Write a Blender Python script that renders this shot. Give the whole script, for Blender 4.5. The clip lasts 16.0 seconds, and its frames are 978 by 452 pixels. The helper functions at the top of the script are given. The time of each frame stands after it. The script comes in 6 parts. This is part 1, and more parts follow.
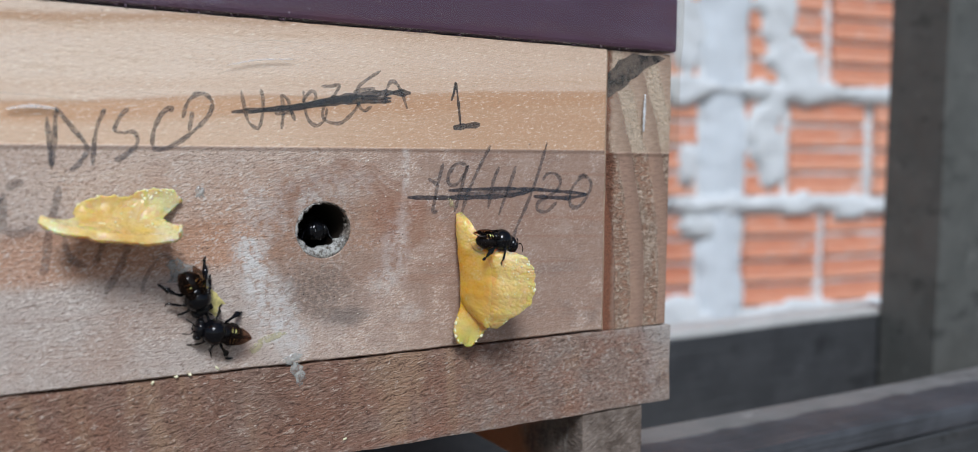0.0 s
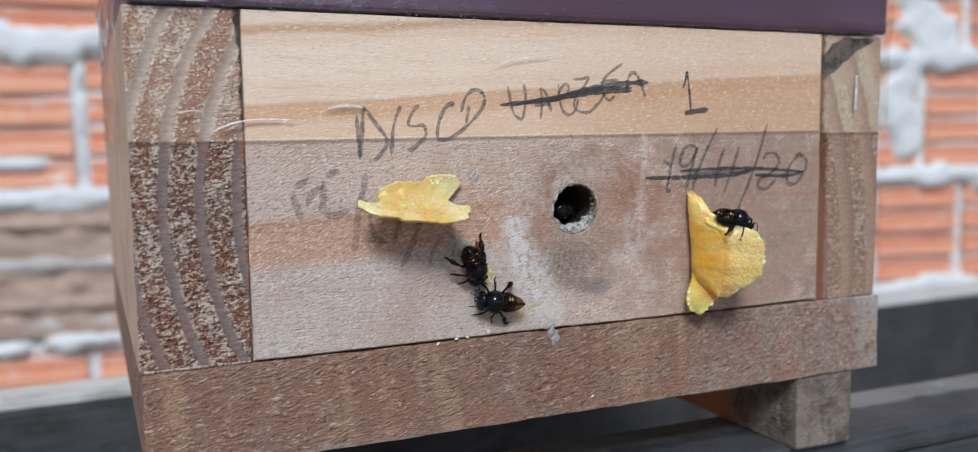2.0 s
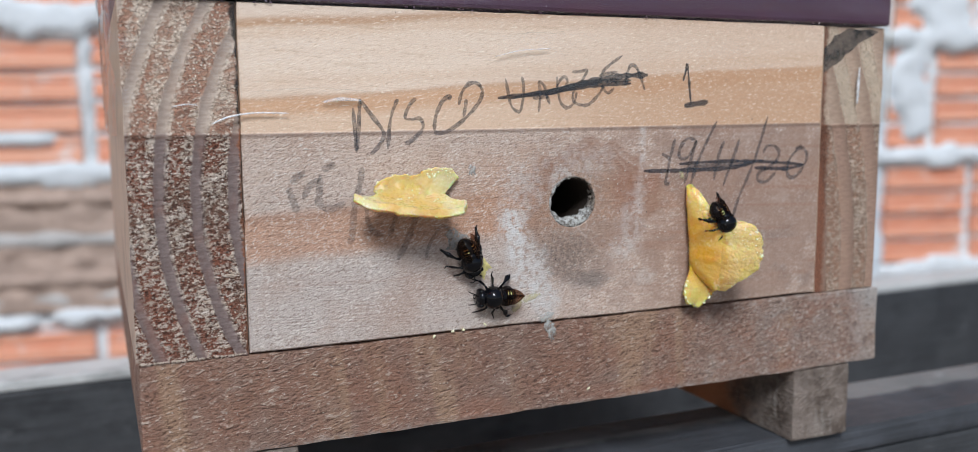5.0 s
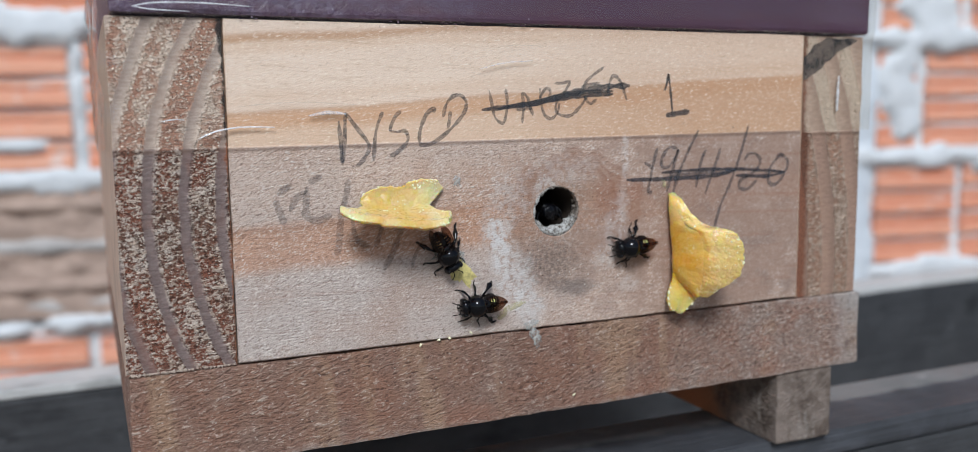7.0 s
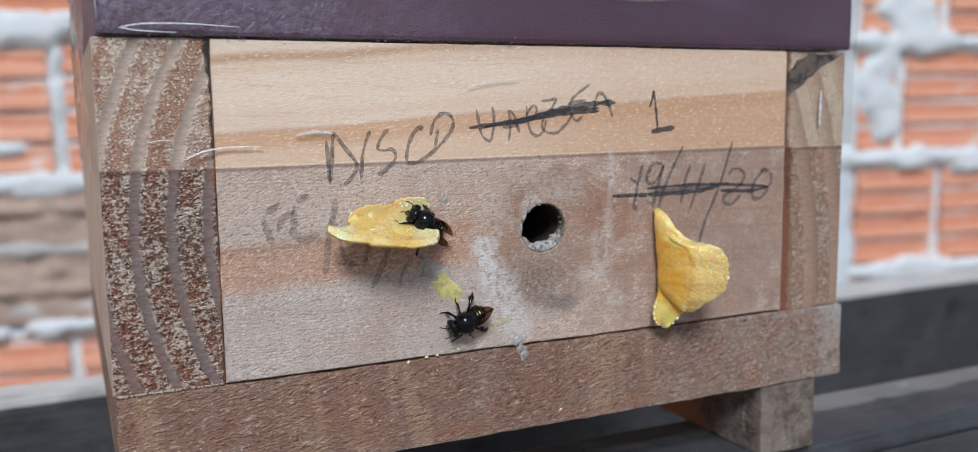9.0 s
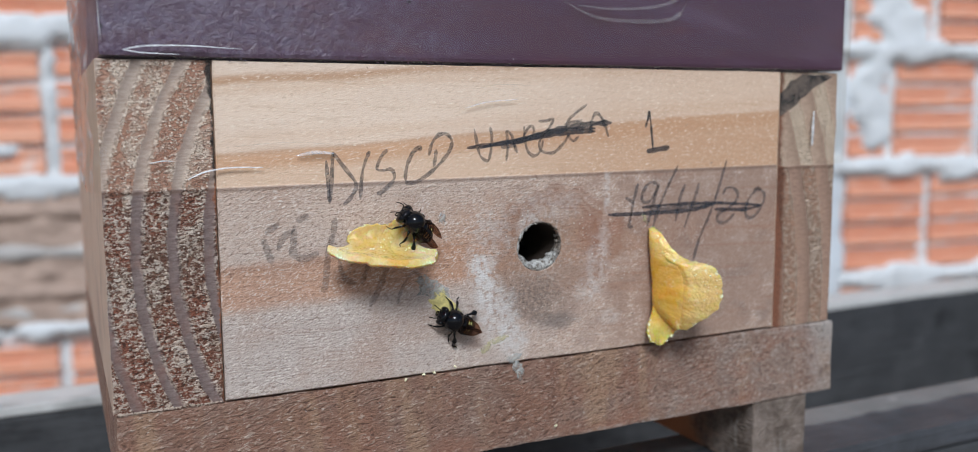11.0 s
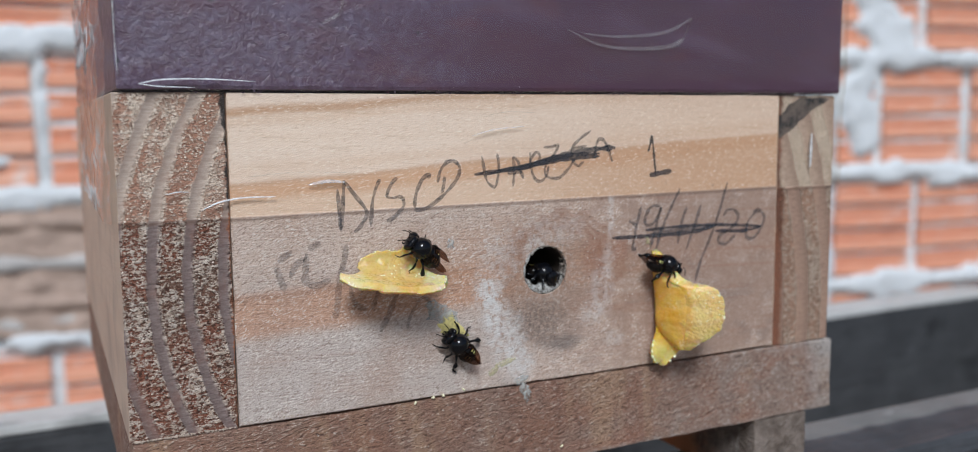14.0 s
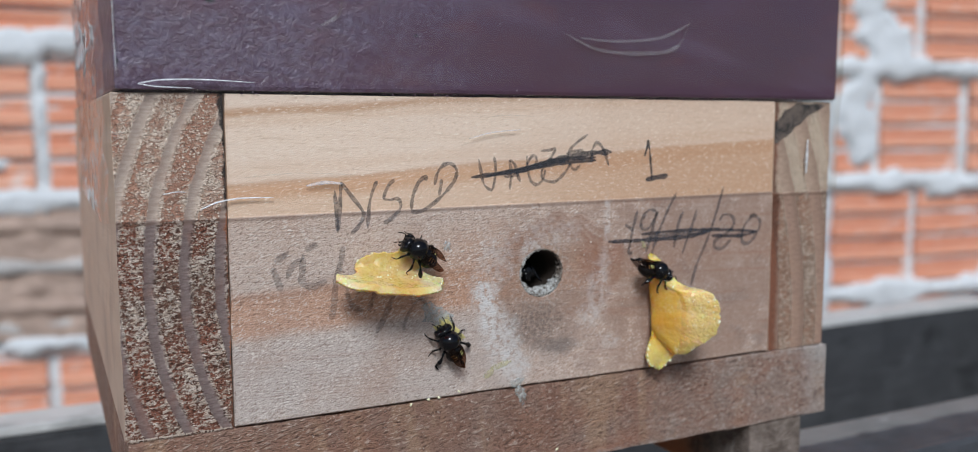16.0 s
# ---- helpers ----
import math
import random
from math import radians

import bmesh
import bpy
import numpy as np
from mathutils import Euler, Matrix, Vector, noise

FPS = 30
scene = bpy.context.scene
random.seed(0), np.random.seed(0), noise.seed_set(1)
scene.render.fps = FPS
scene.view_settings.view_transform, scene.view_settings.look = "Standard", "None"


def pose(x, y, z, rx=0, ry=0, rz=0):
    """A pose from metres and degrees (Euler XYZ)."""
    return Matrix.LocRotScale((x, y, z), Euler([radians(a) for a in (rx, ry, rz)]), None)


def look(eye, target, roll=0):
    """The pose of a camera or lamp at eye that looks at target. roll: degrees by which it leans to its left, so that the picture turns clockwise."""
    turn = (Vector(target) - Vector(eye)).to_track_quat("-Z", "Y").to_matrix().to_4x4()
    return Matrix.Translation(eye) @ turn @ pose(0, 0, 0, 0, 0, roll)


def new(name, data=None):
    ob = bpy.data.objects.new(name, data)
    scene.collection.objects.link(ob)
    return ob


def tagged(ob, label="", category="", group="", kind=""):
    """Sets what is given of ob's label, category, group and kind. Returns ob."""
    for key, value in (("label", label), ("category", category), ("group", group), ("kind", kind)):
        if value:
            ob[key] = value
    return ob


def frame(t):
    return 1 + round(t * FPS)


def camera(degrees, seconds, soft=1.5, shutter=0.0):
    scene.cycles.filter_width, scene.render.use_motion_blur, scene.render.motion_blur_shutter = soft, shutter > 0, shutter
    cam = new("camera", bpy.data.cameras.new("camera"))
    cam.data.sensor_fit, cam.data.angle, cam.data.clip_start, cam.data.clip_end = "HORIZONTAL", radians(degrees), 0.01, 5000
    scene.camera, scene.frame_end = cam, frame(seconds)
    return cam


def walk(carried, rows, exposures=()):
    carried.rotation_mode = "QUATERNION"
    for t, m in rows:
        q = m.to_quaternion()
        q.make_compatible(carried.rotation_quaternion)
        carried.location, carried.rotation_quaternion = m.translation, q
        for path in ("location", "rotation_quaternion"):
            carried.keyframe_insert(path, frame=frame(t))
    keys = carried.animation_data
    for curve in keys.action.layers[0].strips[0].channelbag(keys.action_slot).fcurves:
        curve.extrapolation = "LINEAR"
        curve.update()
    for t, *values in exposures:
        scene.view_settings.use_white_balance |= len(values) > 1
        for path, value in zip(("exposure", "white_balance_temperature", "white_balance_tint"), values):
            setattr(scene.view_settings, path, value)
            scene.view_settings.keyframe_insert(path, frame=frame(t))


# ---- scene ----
cam = camera(56.6, 16.0, soft=0.8, shutter=0.4)
PATH = [
    (0, (0.008, -0.181, 1.143), (1.024, 1.535, 0.99), 0.6),
    (0.5, (0.005, -0.182, 1.145), (1.007, 1.542, 0.987), 0.5),
    (1, (0.001, -0.186, 1.147), (0.987, 1.547, 0.991), 0.2),
    (1.2, (-0.001, -0.187, 1.146), (0.934, 1.575, 1.007), -0.4),
    (1.5, (-0.014, -0.187, 1.145), (0.885, 1.593, 1.001), -0.4),
    (1.8, (-0.024, -0.183, 1.142), (0.803, 1.629, 0.961), -0.8),
    (2, (-0.029, -0.185, 1.145), (0.776, 1.634, 0.942), -0.7),
    (2.5, (-0.031, -0.185, 1.144), (0.756, 1.639, 0.91), -0.5),
    (3, (-0.029, -0.184, 1.143), (0.745, 1.644, 0.908), -0.5),
    (3.5, (-0.027, -0.184, 1.145), (0.747, 1.643, 0.899), -0.3),
    (4, (-0.027, -0.185, 1.147), (0.752, 1.639, 0.894), -0.2),
    (6.5, (-0.026, -0.186, 1.15), (0.772, 1.63, 0.893), -0.6),
    (7, (-0.026, -0.189, 1.151), (0.775, 1.627, 0.899), -0.7),
    (7.5, (-0.027, -0.19, 1.153), (0.783, 1.621, 0.899), -0.6),
    (8, (-0.027, -0.19, 1.154), (0.788, 1.619, 0.9), -0.6),
    (8.5, (-0.027, -0.188, 1.154), (0.797, 1.617, 0.903), -0.7),
    (9, (-0.027, -0.189, 1.155), (0.808, 1.611, 0.903), -0.7),
    (9.5, (-0.028, -0.192, 1.158), (0.812, 1.606, 0.906), -0.5),
    (12, (-0.03, -0.189, 1.16), (0.83, 1.601, 0.916), -0.3),
    (12.5, (-0.032, -0.192, 1.163), (0.831, 1.596, 0.918), -0.3),
    (13, (-0.032, -0.193, 1.164), (0.834, 1.594, 0.922), -0.3),
    (13.5, (-0.034, -0.19, 1.163), (0.835, 1.596, 0.925), -0.5),
    (14, (-0.034, -0.191, 1.164), (0.84, 1.593, 0.93), -0.5),
    (14.5, (-0.035, -0.19, 1.162), (0.836, 1.597, 0.941), -0.5),
    (15, (-0.035, -0.19, 1.162), (0.835, 1.598, 0.946), -0.4),
    (15.5, (-0.034, -0.191, 1.164), (0.843, 1.593, 0.943), -0.3),
    (16, (-0.034, -0.192, 1.163), (0.844, 1.592, 0.945), -0.1),
]
walk(cam, [(t, look(eye, target, roll)) for t, eye, target, roll in PATH], ((0.0, -0.15), (2.0, -0.05), (3.0, 0.04), (4.2, 0.02), (6.3, -0.05), (9.7, -0.10), (13.0, -0.11), (16.0, -0.17)))
cam.data.dof.use_dof = True
cam.data.dof.focus_distance = 0.198
cam.data.dof.aperture_fstop = 12.5

# ---------------------------------------------------------------- light
world = bpy.data.worlds.new("overcast_sky")
scene.world = world
world.use_nodes = True
wt = world.node_tree
sky = wt.nodes.new("ShaderNodeTexSky")
sky.sky_type = "NISHITA"
sky.sun_disc = False
sky.sun_elevation = radians(52)
sky.sun_rotation = radians(200)
sky.dust_density = 1.5
sky.air_density = 1.0
wt.nodes["Background"].inputs["Strength"].default_value = 0.092
wt.links.new(sky.outputs["Color"], wt.nodes["Background"].inputs["Color"])

sun = new("sun", bpy.data.lights.new("sun", "SUN"))
sun.data.energy = 3.2
sun.data.angle = radians(17)
sun.data.color = (0.87, 0.95, 1.02)
sun.matrix_world = look((-0.8, -2.2, 3.4), (0.1, 0.0, 1.1))

MM = 0.001


# ---------------------------------------------------------------- node helpers
class Tree:
    """A principled material with short calls for its nodes."""

    def __init__(self, name, rough=0.6, metal=0.0, spec=0.4):
        self.m = bpy.data.materials.new(name)
        self.m.use_nodes = True
        self.t = self.m.node_tree
        self.b = self.t.nodes["Principled BSDF"]
        self.b.inputs["Roughness"].default_value = rough
        self.b.inputs["Metallic"].default_value = metal
        self.b.inputs["Specular IOR Level"].default_value = spec

    def put(self, socket, value):
        if hasattr(value, "is_output"):
            self.t.links.new(value, socket)
        elif isinstance(value, (tuple, list)) and len(value) == 3 and socket.type == "RGBA":
            socket.default_value = (*value, 1)
        elif socket.type == "RGBA" and isinstance(value, float):
            socket.default_value = (value, value, value, 1)
        else:
            socket.default_value = value

    def coords(self, scale=(1000, 1000, 1000), turn=(0, 0, 0), shift=(0, 0, 0)):
        """Object coordinates, turned and then scaled; by default in millimetres."""
        last = self.t.nodes.new("ShaderNodeTexCoord").outputs["Object"]
        if any(turn):
            q = self.t.nodes.new("ShaderNodeMapping")
            q.inputs["Rotation"].default_value = [radians(a) for a in turn]
            self.t.links.new(last, q.inputs["Vector"])
            last = q.outputs["Vector"]
        p = self.t.nodes.new("ShaderNodeMapping")
        p.inputs["Scale"].default_value = scale
        p.inputs["Location"].default_value = shift
        self.t.links.new(last, p.inputs["Vector"])
        return p.outputs["Vector"]

    def noise(self, vec, scale=1.0, detail=3.0, rough=0.55, bend=0.0):
        n = self.t.nodes.new("ShaderNodeTexNoise")
        n.inputs["Scale"].default_value = scale
        n.inputs["Detail"].default_value = detail
        n.inputs["Roughness"].default_value = rough
        n.inputs["Distortion"].default_value = bend
        self.put(n.inputs["Vector"], vec)
        return n.outputs["Fac"]

    def cells(self, vec, scale=1.0, rand=1.0):
        n = self.t.nodes.new("ShaderNodeTexVoronoi")
        n.inputs["Scale"].default_value = scale
        n.inputs["Randomness"].default_value = rand
        self.put(n.inputs["Vector"], vec)
        return n.outputs["Distance"], n.outputs["Color"]

    def axes(self, vec):
        n = self.t.nodes.new("ShaderNodeSeparateXYZ")
        self.put(n.inputs[0], vec)
        return n.outputs[0], n.outputs[1], n.outputs[2]

    def math(self, op, a, b=0.0, clamp=False):
        n = self.t.nodes.new("ShaderNodeMath")
        n.operation = op
        n.use_clamp = clamp
        self.put(n.inputs[0], a)
        self.put(n.inputs[1], b)
        return n.outputs[0]

    def span(self, v, lo, hi, a=0.0, b=1.0):
        """v from lo..hi to a..b, smooth and clamped."""
        n = self.t.nodes.new("ShaderNodeMapRange")
        n.interpolation_type = "SMOOTHSTEP"
        self.put(n.inputs[0], v)
        for i, w in enumerate((lo, hi, a, b)):
            n.inputs[i + 1].default_value = w
        return n.outputs[0]

    def blend(self, f, a, b, kind="MIX"):
        n = self.t.nodes.new("ShaderNodeMix")
        n.data_type = "RGBA"
        n.blend_type = kind
        self.put(n.inputs[0], f)
        self.put(n.inputs[6], a)
        self.put(n.inputs[7], b)
        return n.outputs[2]

    def bump(self, h, strength=0.5, depth=0.0002, normal=None):
        n = self.t.nodes.new("ShaderNodeBump")
        n.inputs["Strength"].default_value = strength
        n.inputs["Distance"].default_value = depth
        self.put(n.inputs["Height"], h)
        if normal is not None:
            self.put(n.inputs["Normal"], normal)
        return n.outputs["Normal"]

    def chance(self):
        return self.t.nodes.new("ShaderNodeObjectInfo").outputs["Random"]

    def spot(self, x, z, px, pz, rx, rz, wobble, soft=0.35, amp=1.6):
        """1 inside an uneven oval round (px, pz) mm of the front's plane, 0 outside."""
        a = self.math("DIVIDE", self.math("SUBTRACT", x, px), rx)
        c = self.math("DIVIDE", self.math("SUBTRACT", z, pz), rz)
        d = self.math("SQRT", self.math("ADD", self.math("MULTIPLY", a, a), self.math("MULTIPLY", c, c)))
        d = self.math("ADD", d, self.math("MULTIPLY", self.math("SUBTRACT", wobble, 0.5), amp))
        return self.span(d, 1.0 - soft, 1.0 + soft, 1.0, 0.0)

    def done(self, color=None, rough=None, normal=None):
        for key, v in (("Base Color", color), ("Roughness", rough), ("Normal", normal)):
            if v is not None:
                self.put(self.b.inputs[key], v)
        return self.m


# ---------------------------------------------------------------- materials
def front_pine():
    """Flat-sawn pine: clean and warm under the tape, greyed, dusty and stained below its edge."""
    k = Tree("front_pine", 0.62)
    p = k.coords()
    x, y, z = k.axes(p)
    warp = k.noise(k.coords((14, 14, 60)), 1.0, 3)
    zz = k.math("ADD", k.math("SUBTRACT", z, k.math("MULTIPLY", x, 0.055)), k.math("MULTIPLY", k.math("SUBTRACT", warp, 0.5), 5.0))
    rings = k.noise(k.coords((6, 6, 300)), 1.0, 4, 0.6, 0.4)
    fibre = k.noise(k.coords((70, 900, 2400), (0, -3, 0)), 1.0, 3, 0.65)
    broad = k.noise(p, 0.05, 4, 0.6)
    patchy = k.noise(p, 0.16, 3, 0.6)
    coarse = k.noise(k.coords((560, 560, 1500), (0, 20, 0)), 1.0, 3, 0.65, 0.4)
    fine = k.noise(k.coords((1300, 1300, 2900), (0, 26, 0)), 1.0, 3, 0.7, 0.3)
    fuzz = k.math("ADD", k.math("MULTIPLY", coarse, 0.4), k.math("MULTIPLY", fine, 0.6))
    # summer-wood streaks that follow the board
    heart = k.span(zz, 50.2, 51.4, 1.0, 0.0)
    def streak(at, half, edge):
        d = k.math("ABSOLUTE", k.math("SUBTRACT", zz, at))
        return k.span(d, half - edge, half + edge, 1.0, 0.0)
    clean = k.blend(rings, (0.86, 0.705, 0.595), (0.77, 0.585, 0.465))
    clean = k.blend(k.math("MULTIPLY", heart, 0.62), clean, (0.72, 0.475, 0.32))
    clean = k.blend(k.math("MULTIPLY", streak(49.0, 1.8, 1.3), 0.7), clean, (0.62, 0.33, 0.18))
    clean = k.blend(k.math("MULTIPLY", streak(50.8, 0.4, 0.5), 0.4), clean, (0.46, 0.235, 0.12))
    clean = k.blend(k.math("MULTIPLY", streak(65.6, 0.9, 0.8), k.span(x, 10, 120, 0.85, 0.25)), clean, (0.52, 0.29, 0.165))
    clean = k.blend(k.math("MULTIPLY", streak(63.6, 0.7, 0.9), 0.35), clean, (0.66, 0.42, 0.27))
    clean = k.blend(k.math("MULTIPLY", streak(53.6, 1.2, 1.2), 0.3), clean, (0.70, 0.47, 0.33))
    far_end = k.span(k.math("ADD", x, k.math("MULTIPLY", broad, 60)), 75, 150)
    clean = k.blend(k.math("MULTIPLY", far_end, k.math("ADD", 0.34, k.math("MULTIPLY", heart, 0.42))), clean, (0.56, 0.315, 0.185))
    # pale and dark fibre tones also hold the relief's light and shade
    clean = k.blend(k.span(fuzz, 0.52, 0.62, 0, 0.3), clean, (0.92, 0.78, 0.64))
    tufts = k.noise(k.coords((700, 700, 2600), (0, 10, 0), (1, 0, 3)), 1.0, 3, 0.7, 0.4)
    clean = k.blend(k.span(tufts, 0.57, 0.66, 0, 0.7), clean, (0.94, 0.83, 0.72))
    clean = k.blend(k.span(tufts, 0.32, 0.42, 0.6, 0), clean, (0.56, 0.38, 0.25))
    clean = k.blend(k.span(fuzz, 0.37, 0.45, 0.35, 0.0), clean, (0.46, 0.29, 0.18))
    pits = k.noise(k.coords((300, 300, 800), (0, 14, 0), (2, 0, 5)), 1.0, 3, 0.7)
    clean = k.blend(k.span(pits, 0.66, 0.72, 0.0, 0.55), clean, (0.40, 0.25, 0.16))
    clean = k.blend(k.span(fibre, 0.32, 0.45, 0.25, 0.0), clean, (0.46, 0.28, 0.15))
    grey = k.blend(rings, (0.64, 0.475, 0.385), (0.53, 0.365, 0.28))
    pale = k.spot(x, z, 22, 8, 52, 20, patchy, 0.6)
    grey = k.blend(k.math("MULTIPLY", pale, 0.85), grey, (0.55, 0.47, 0.425))
    upper = k.spot(x, z, 30, 38, 50, 9, patchy, 0.6)
    grey = k.blend(k.math("MULTIPLY", upper, 0.6), grey, (0.60, 0.475, 0.40))
    grey = k.blend(k.math("MULTIPLY", streak(22.5, 4.6, 1.6), 0.85), grey, (0.56, 0.305, 0.195))
    grey = k.blend(k.math("MULTIPLY", streak(26.0, 0.6, 0.6), 0.45), grey, (0.30, 0.155, 0.095))
    grey = k.blend(k.span(broad, 0.45, 0.68, 0, 0.5), grey, (0.44, 0.275, 0.20))
    blush = k.spot(x, z, 128, 24, 40, 34, patchy, 0.5)
    grey = k.blend(k.math("MULTIPLY", blush, 0.85), grey, (0.325, 0.205, 0.152))
    clouds = k.noise(k.coords((70, 70, 110), shift=(4, 0, 2)), 1.0, 4, 0.65)
    grey = k.blend(k.math("MULTIPLY", blush, k.span(clouds, 0.50, 0.68, 0, 0.6)), grey, (0.25, 0.18, 0.15))
    grey = k.blend(k.math("MULTIPLY", blush, k.span(clouds, 0.36, 0.46, 0.45, 0)), grey, (0.48, 0.355, 0.29))
    warm = k.spot(x, z, 62, 29, 26, 9, patchy, 0.6)
    grey = k.blend(k.math("MULTIPLY", warm, 0.5), grey, (0.53, 0.285, 0.17))
    grey = k.blend(k.span(fibre, 0.30, 0.46, 0.45, 0.0), grey, (0.24, 0.145, 0.10))
    # fibre relief in colour: pale for lit sides, dark for shaded ones
    hairs = k.noise(k.coords((1000, 1000, 4200), (0, 24, 0), (3, 0, 8)), 1.0, 2, 0.6)
    grey = k.blend(k.math("MULTIPLY", k.span(hairs, 0.60, 0.70), k.span(patchy, 0.35, 0.65, 0.15, 0.65)), grey, (0.84, 0.77, 0.71))
    grey = k.blend(k.span(hairs, 0.30, 0.38, 0.65, 0), grey, (0.17, 0.105, 0.075))
    lit = k.math("MULTIPLY", k.span(patchy, 0.34, 0.66, 0.3, 0.95), k.math("SUBTRACT", 1.0, k.math("MULTIPLY", blush, 0.65)))
    grey = k.blend(k.math("MULTIPLY", k.span(fuzz, 0.52, 0.58), lit), grey, (0.74, 0.66, 0.60))
    grey = k.blend(k.math("MULTIPLY", k.span(fuzz, 0.38, 0.47, 1.0, 0.0), k.math("MULTIPLY", k.span(broad, 0.35, 0.65, 0.8, 0.5), k.math("SUBTRACT", 1.0, k.math("MULTIPLY", blush, 0.6)))), grey, (0.20, 0.125, 0.092))
    lines = k.noise(k.coords((16, 16, 650), (0, -2, 0)), 1.0, 3, 0.6)
    grey = k.blend(k.math("MULTIPLY", k.span(lines, 0.54, 0.68), k.math("ADD", 0.15, k.math("MULTIPLY", blush, 0.18))), grey, (0.33, 0.155, 0.095))
    edge_z = k.math("SUBTRACT", z, k.math("MULTIPLY", x, 0.004))
    under = k.span(edge_z, 43.9, 44.5)
    col = k.blend(under, grey, clean)
    rim = k.span(k.math("ABSOLUTE", k.math("SUBTRACT", edge_z, 43.7)), 0.1, 0.7, 0.55, 0.0)
    col = k.blend(rim, col, (0.17, 0.105, 0.075))
    # stains, smears and the greasy landing ring round the entrance
    wob = k.noise(p, 0.35, 4, 0.65)
    ring = k.spot(x, z, 74.5, 24, 14, 15, wob, 0.5)
    col = k.blend(k.math("MULTIPLY", k.math("MULTIPLY", ring, k.span(k.noise(p, 0.8, 4, 0.7), 0.3, 0.6, 0.45, 1.0)), 0.72), col, (0.29, 0.18, 0.13))
    halo = k.spot(x, z, 75, 27, 8.6, 8.6, wob, 0.4)
    col = k.blend(k.math("MULTIPLY", k.math("MULTIPLY", halo, k.span(k.noise(p, 1.0, 4, 0.7), 0.48, 0.62)), 0.6), col, (0.56, 0.49, 0.43))
    sludge = k.spot(x, z, 73.0, 14.5, 7.5, 5.0, wob, 0.6)
    col = k.blend(k.math("MULTIPLY", k.math("MULTIPLY", sludge, k.span(k.noise(p, 1.2, 4, 0.7), 0.35, 0.6)), 0.7), col, (0.15, 0.115, 0.095))
    # knot: reddish rings bent round the entrance, open at its foot
    swirl = k.math("SQRT", k.math("ADD", k.math("POWER", k.math("DIVIDE", k.math("SUBTRACT", x, 79.5), 1.25), 2.0), k.math("POWER", k.math("SUBTRACT", z, 27.5), 2.0)))
    swirl = k.math("ADD", swirl, k.math("MULTIPLY", k.math("SUBTRACT", patchy, 0.5), 9.0))
    knot = k.math("MULTIPLY", k.span(swirl, 8.2, 9.6), k.span(swirl, 12.5, 15.0, 1.0, 0.0))
    knot = k.math("MULTIPLY", knot, k.span(k.math("ADD", z, k.math("MULTIPLY", k.math("SUBTRACT", x, 79.5), 0.5)), 14.0, 28.0))
    wave = k.span(k.math("SINE", k.math("MULTIPLY", swirl, 3.4)), -0.6, 0.9, 0.45, 1.0)
    col = k.blend(k.math("MULTIPLY", k.math("MULTIPLY", knot, wave), 0.62), col, (0.30, 0.15, 0.095))
    eye = k.spot(x, z, 89.0, 30.0, 3.4, 5.4, wob, 0.5)
    col = k.blend(k.math("MULTIPLY", eye, 0.5), col, (0.27, 0.115, 0.07))
    eye = k.spot(x, z, 97.0, 31.0, 2.4, 2.6, wob, 0.5)
    col = k.blend(k.math("MULTIPLY", eye, 0.45), col, (0.30, 0.13, 0.08))
    scuff = k.spot(x, z, 80.0, 8.5, 5.0, 1.8, wob, 0.6)
    col = k.blend(k.math("MULTIPLY", scuff, 0.6), col, (0.13, 0.11, 0.10))
    clots = k.span(k.noise(p, 0.5, 5, 0.75), 0.38, 0.56)
    for px, pz, rx, rz, much in ((58.8, 23.5, 3.2, 3.6, 0.9), (60.5, 18, 3.0, 5, 0.85), (64, 11, 4.5, 6, 0.75), (67.5, 5, 4, 4, 0.65), (91, 21, 3.5, 6, 0.3), (93, 28, 2.0, 4, 0.3), (88, 15, 3.4, 2.6, 0.3), (76, 37, 10, 3, 0.25), (93.8, 40, 1.0, 6, 0.4), (62, 31, 5, 6, 0.35), (95, 8, 3, 2, 0.25), (72, 32, 3, 3, 0.4)):
        col = k.blend(k.math("MULTIPLY", k.math("MULTIPLY", k.spot(x, z, px, pz, rx, rz, wob, 0.5), clots), much), col, (0.70, 0.665, 0.64))
    dots = k.noise(p, 0.75, 2, 0.5)
    col = k.blend(k.span(dots, 0.74, 0.80, 0, 0.75), col, (0.15, 0.095, 0.07))
    h = k.math("MULTIPLY", k.math("ADD", fuzz, k.math("MULTIPLY", fibre, 0.25)), k.math("SUBTRACT", 1.0, k.math("MULTIPLY", under, 0.72)))
    h = k.math("MULTIPLY", h, k.math("SUBTRACT", 1.0, k.math("MULTIPLY", blush, 0.7)))
    h = k.math("ADD", k.math("MULTIPLY", h, 0.75), k.math("MULTIPLY", k.math("MULTIPLY", hairs, 0.3), k.math("SUBTRACT", 1.0, k.math("MULTIPLY", under, 0.6))))
    deep = k.bump(h, 1.0, 0.00075)
    return k.done(col, k.span(wob, 0.3, 0.7, 0.6, 0.8), deep)


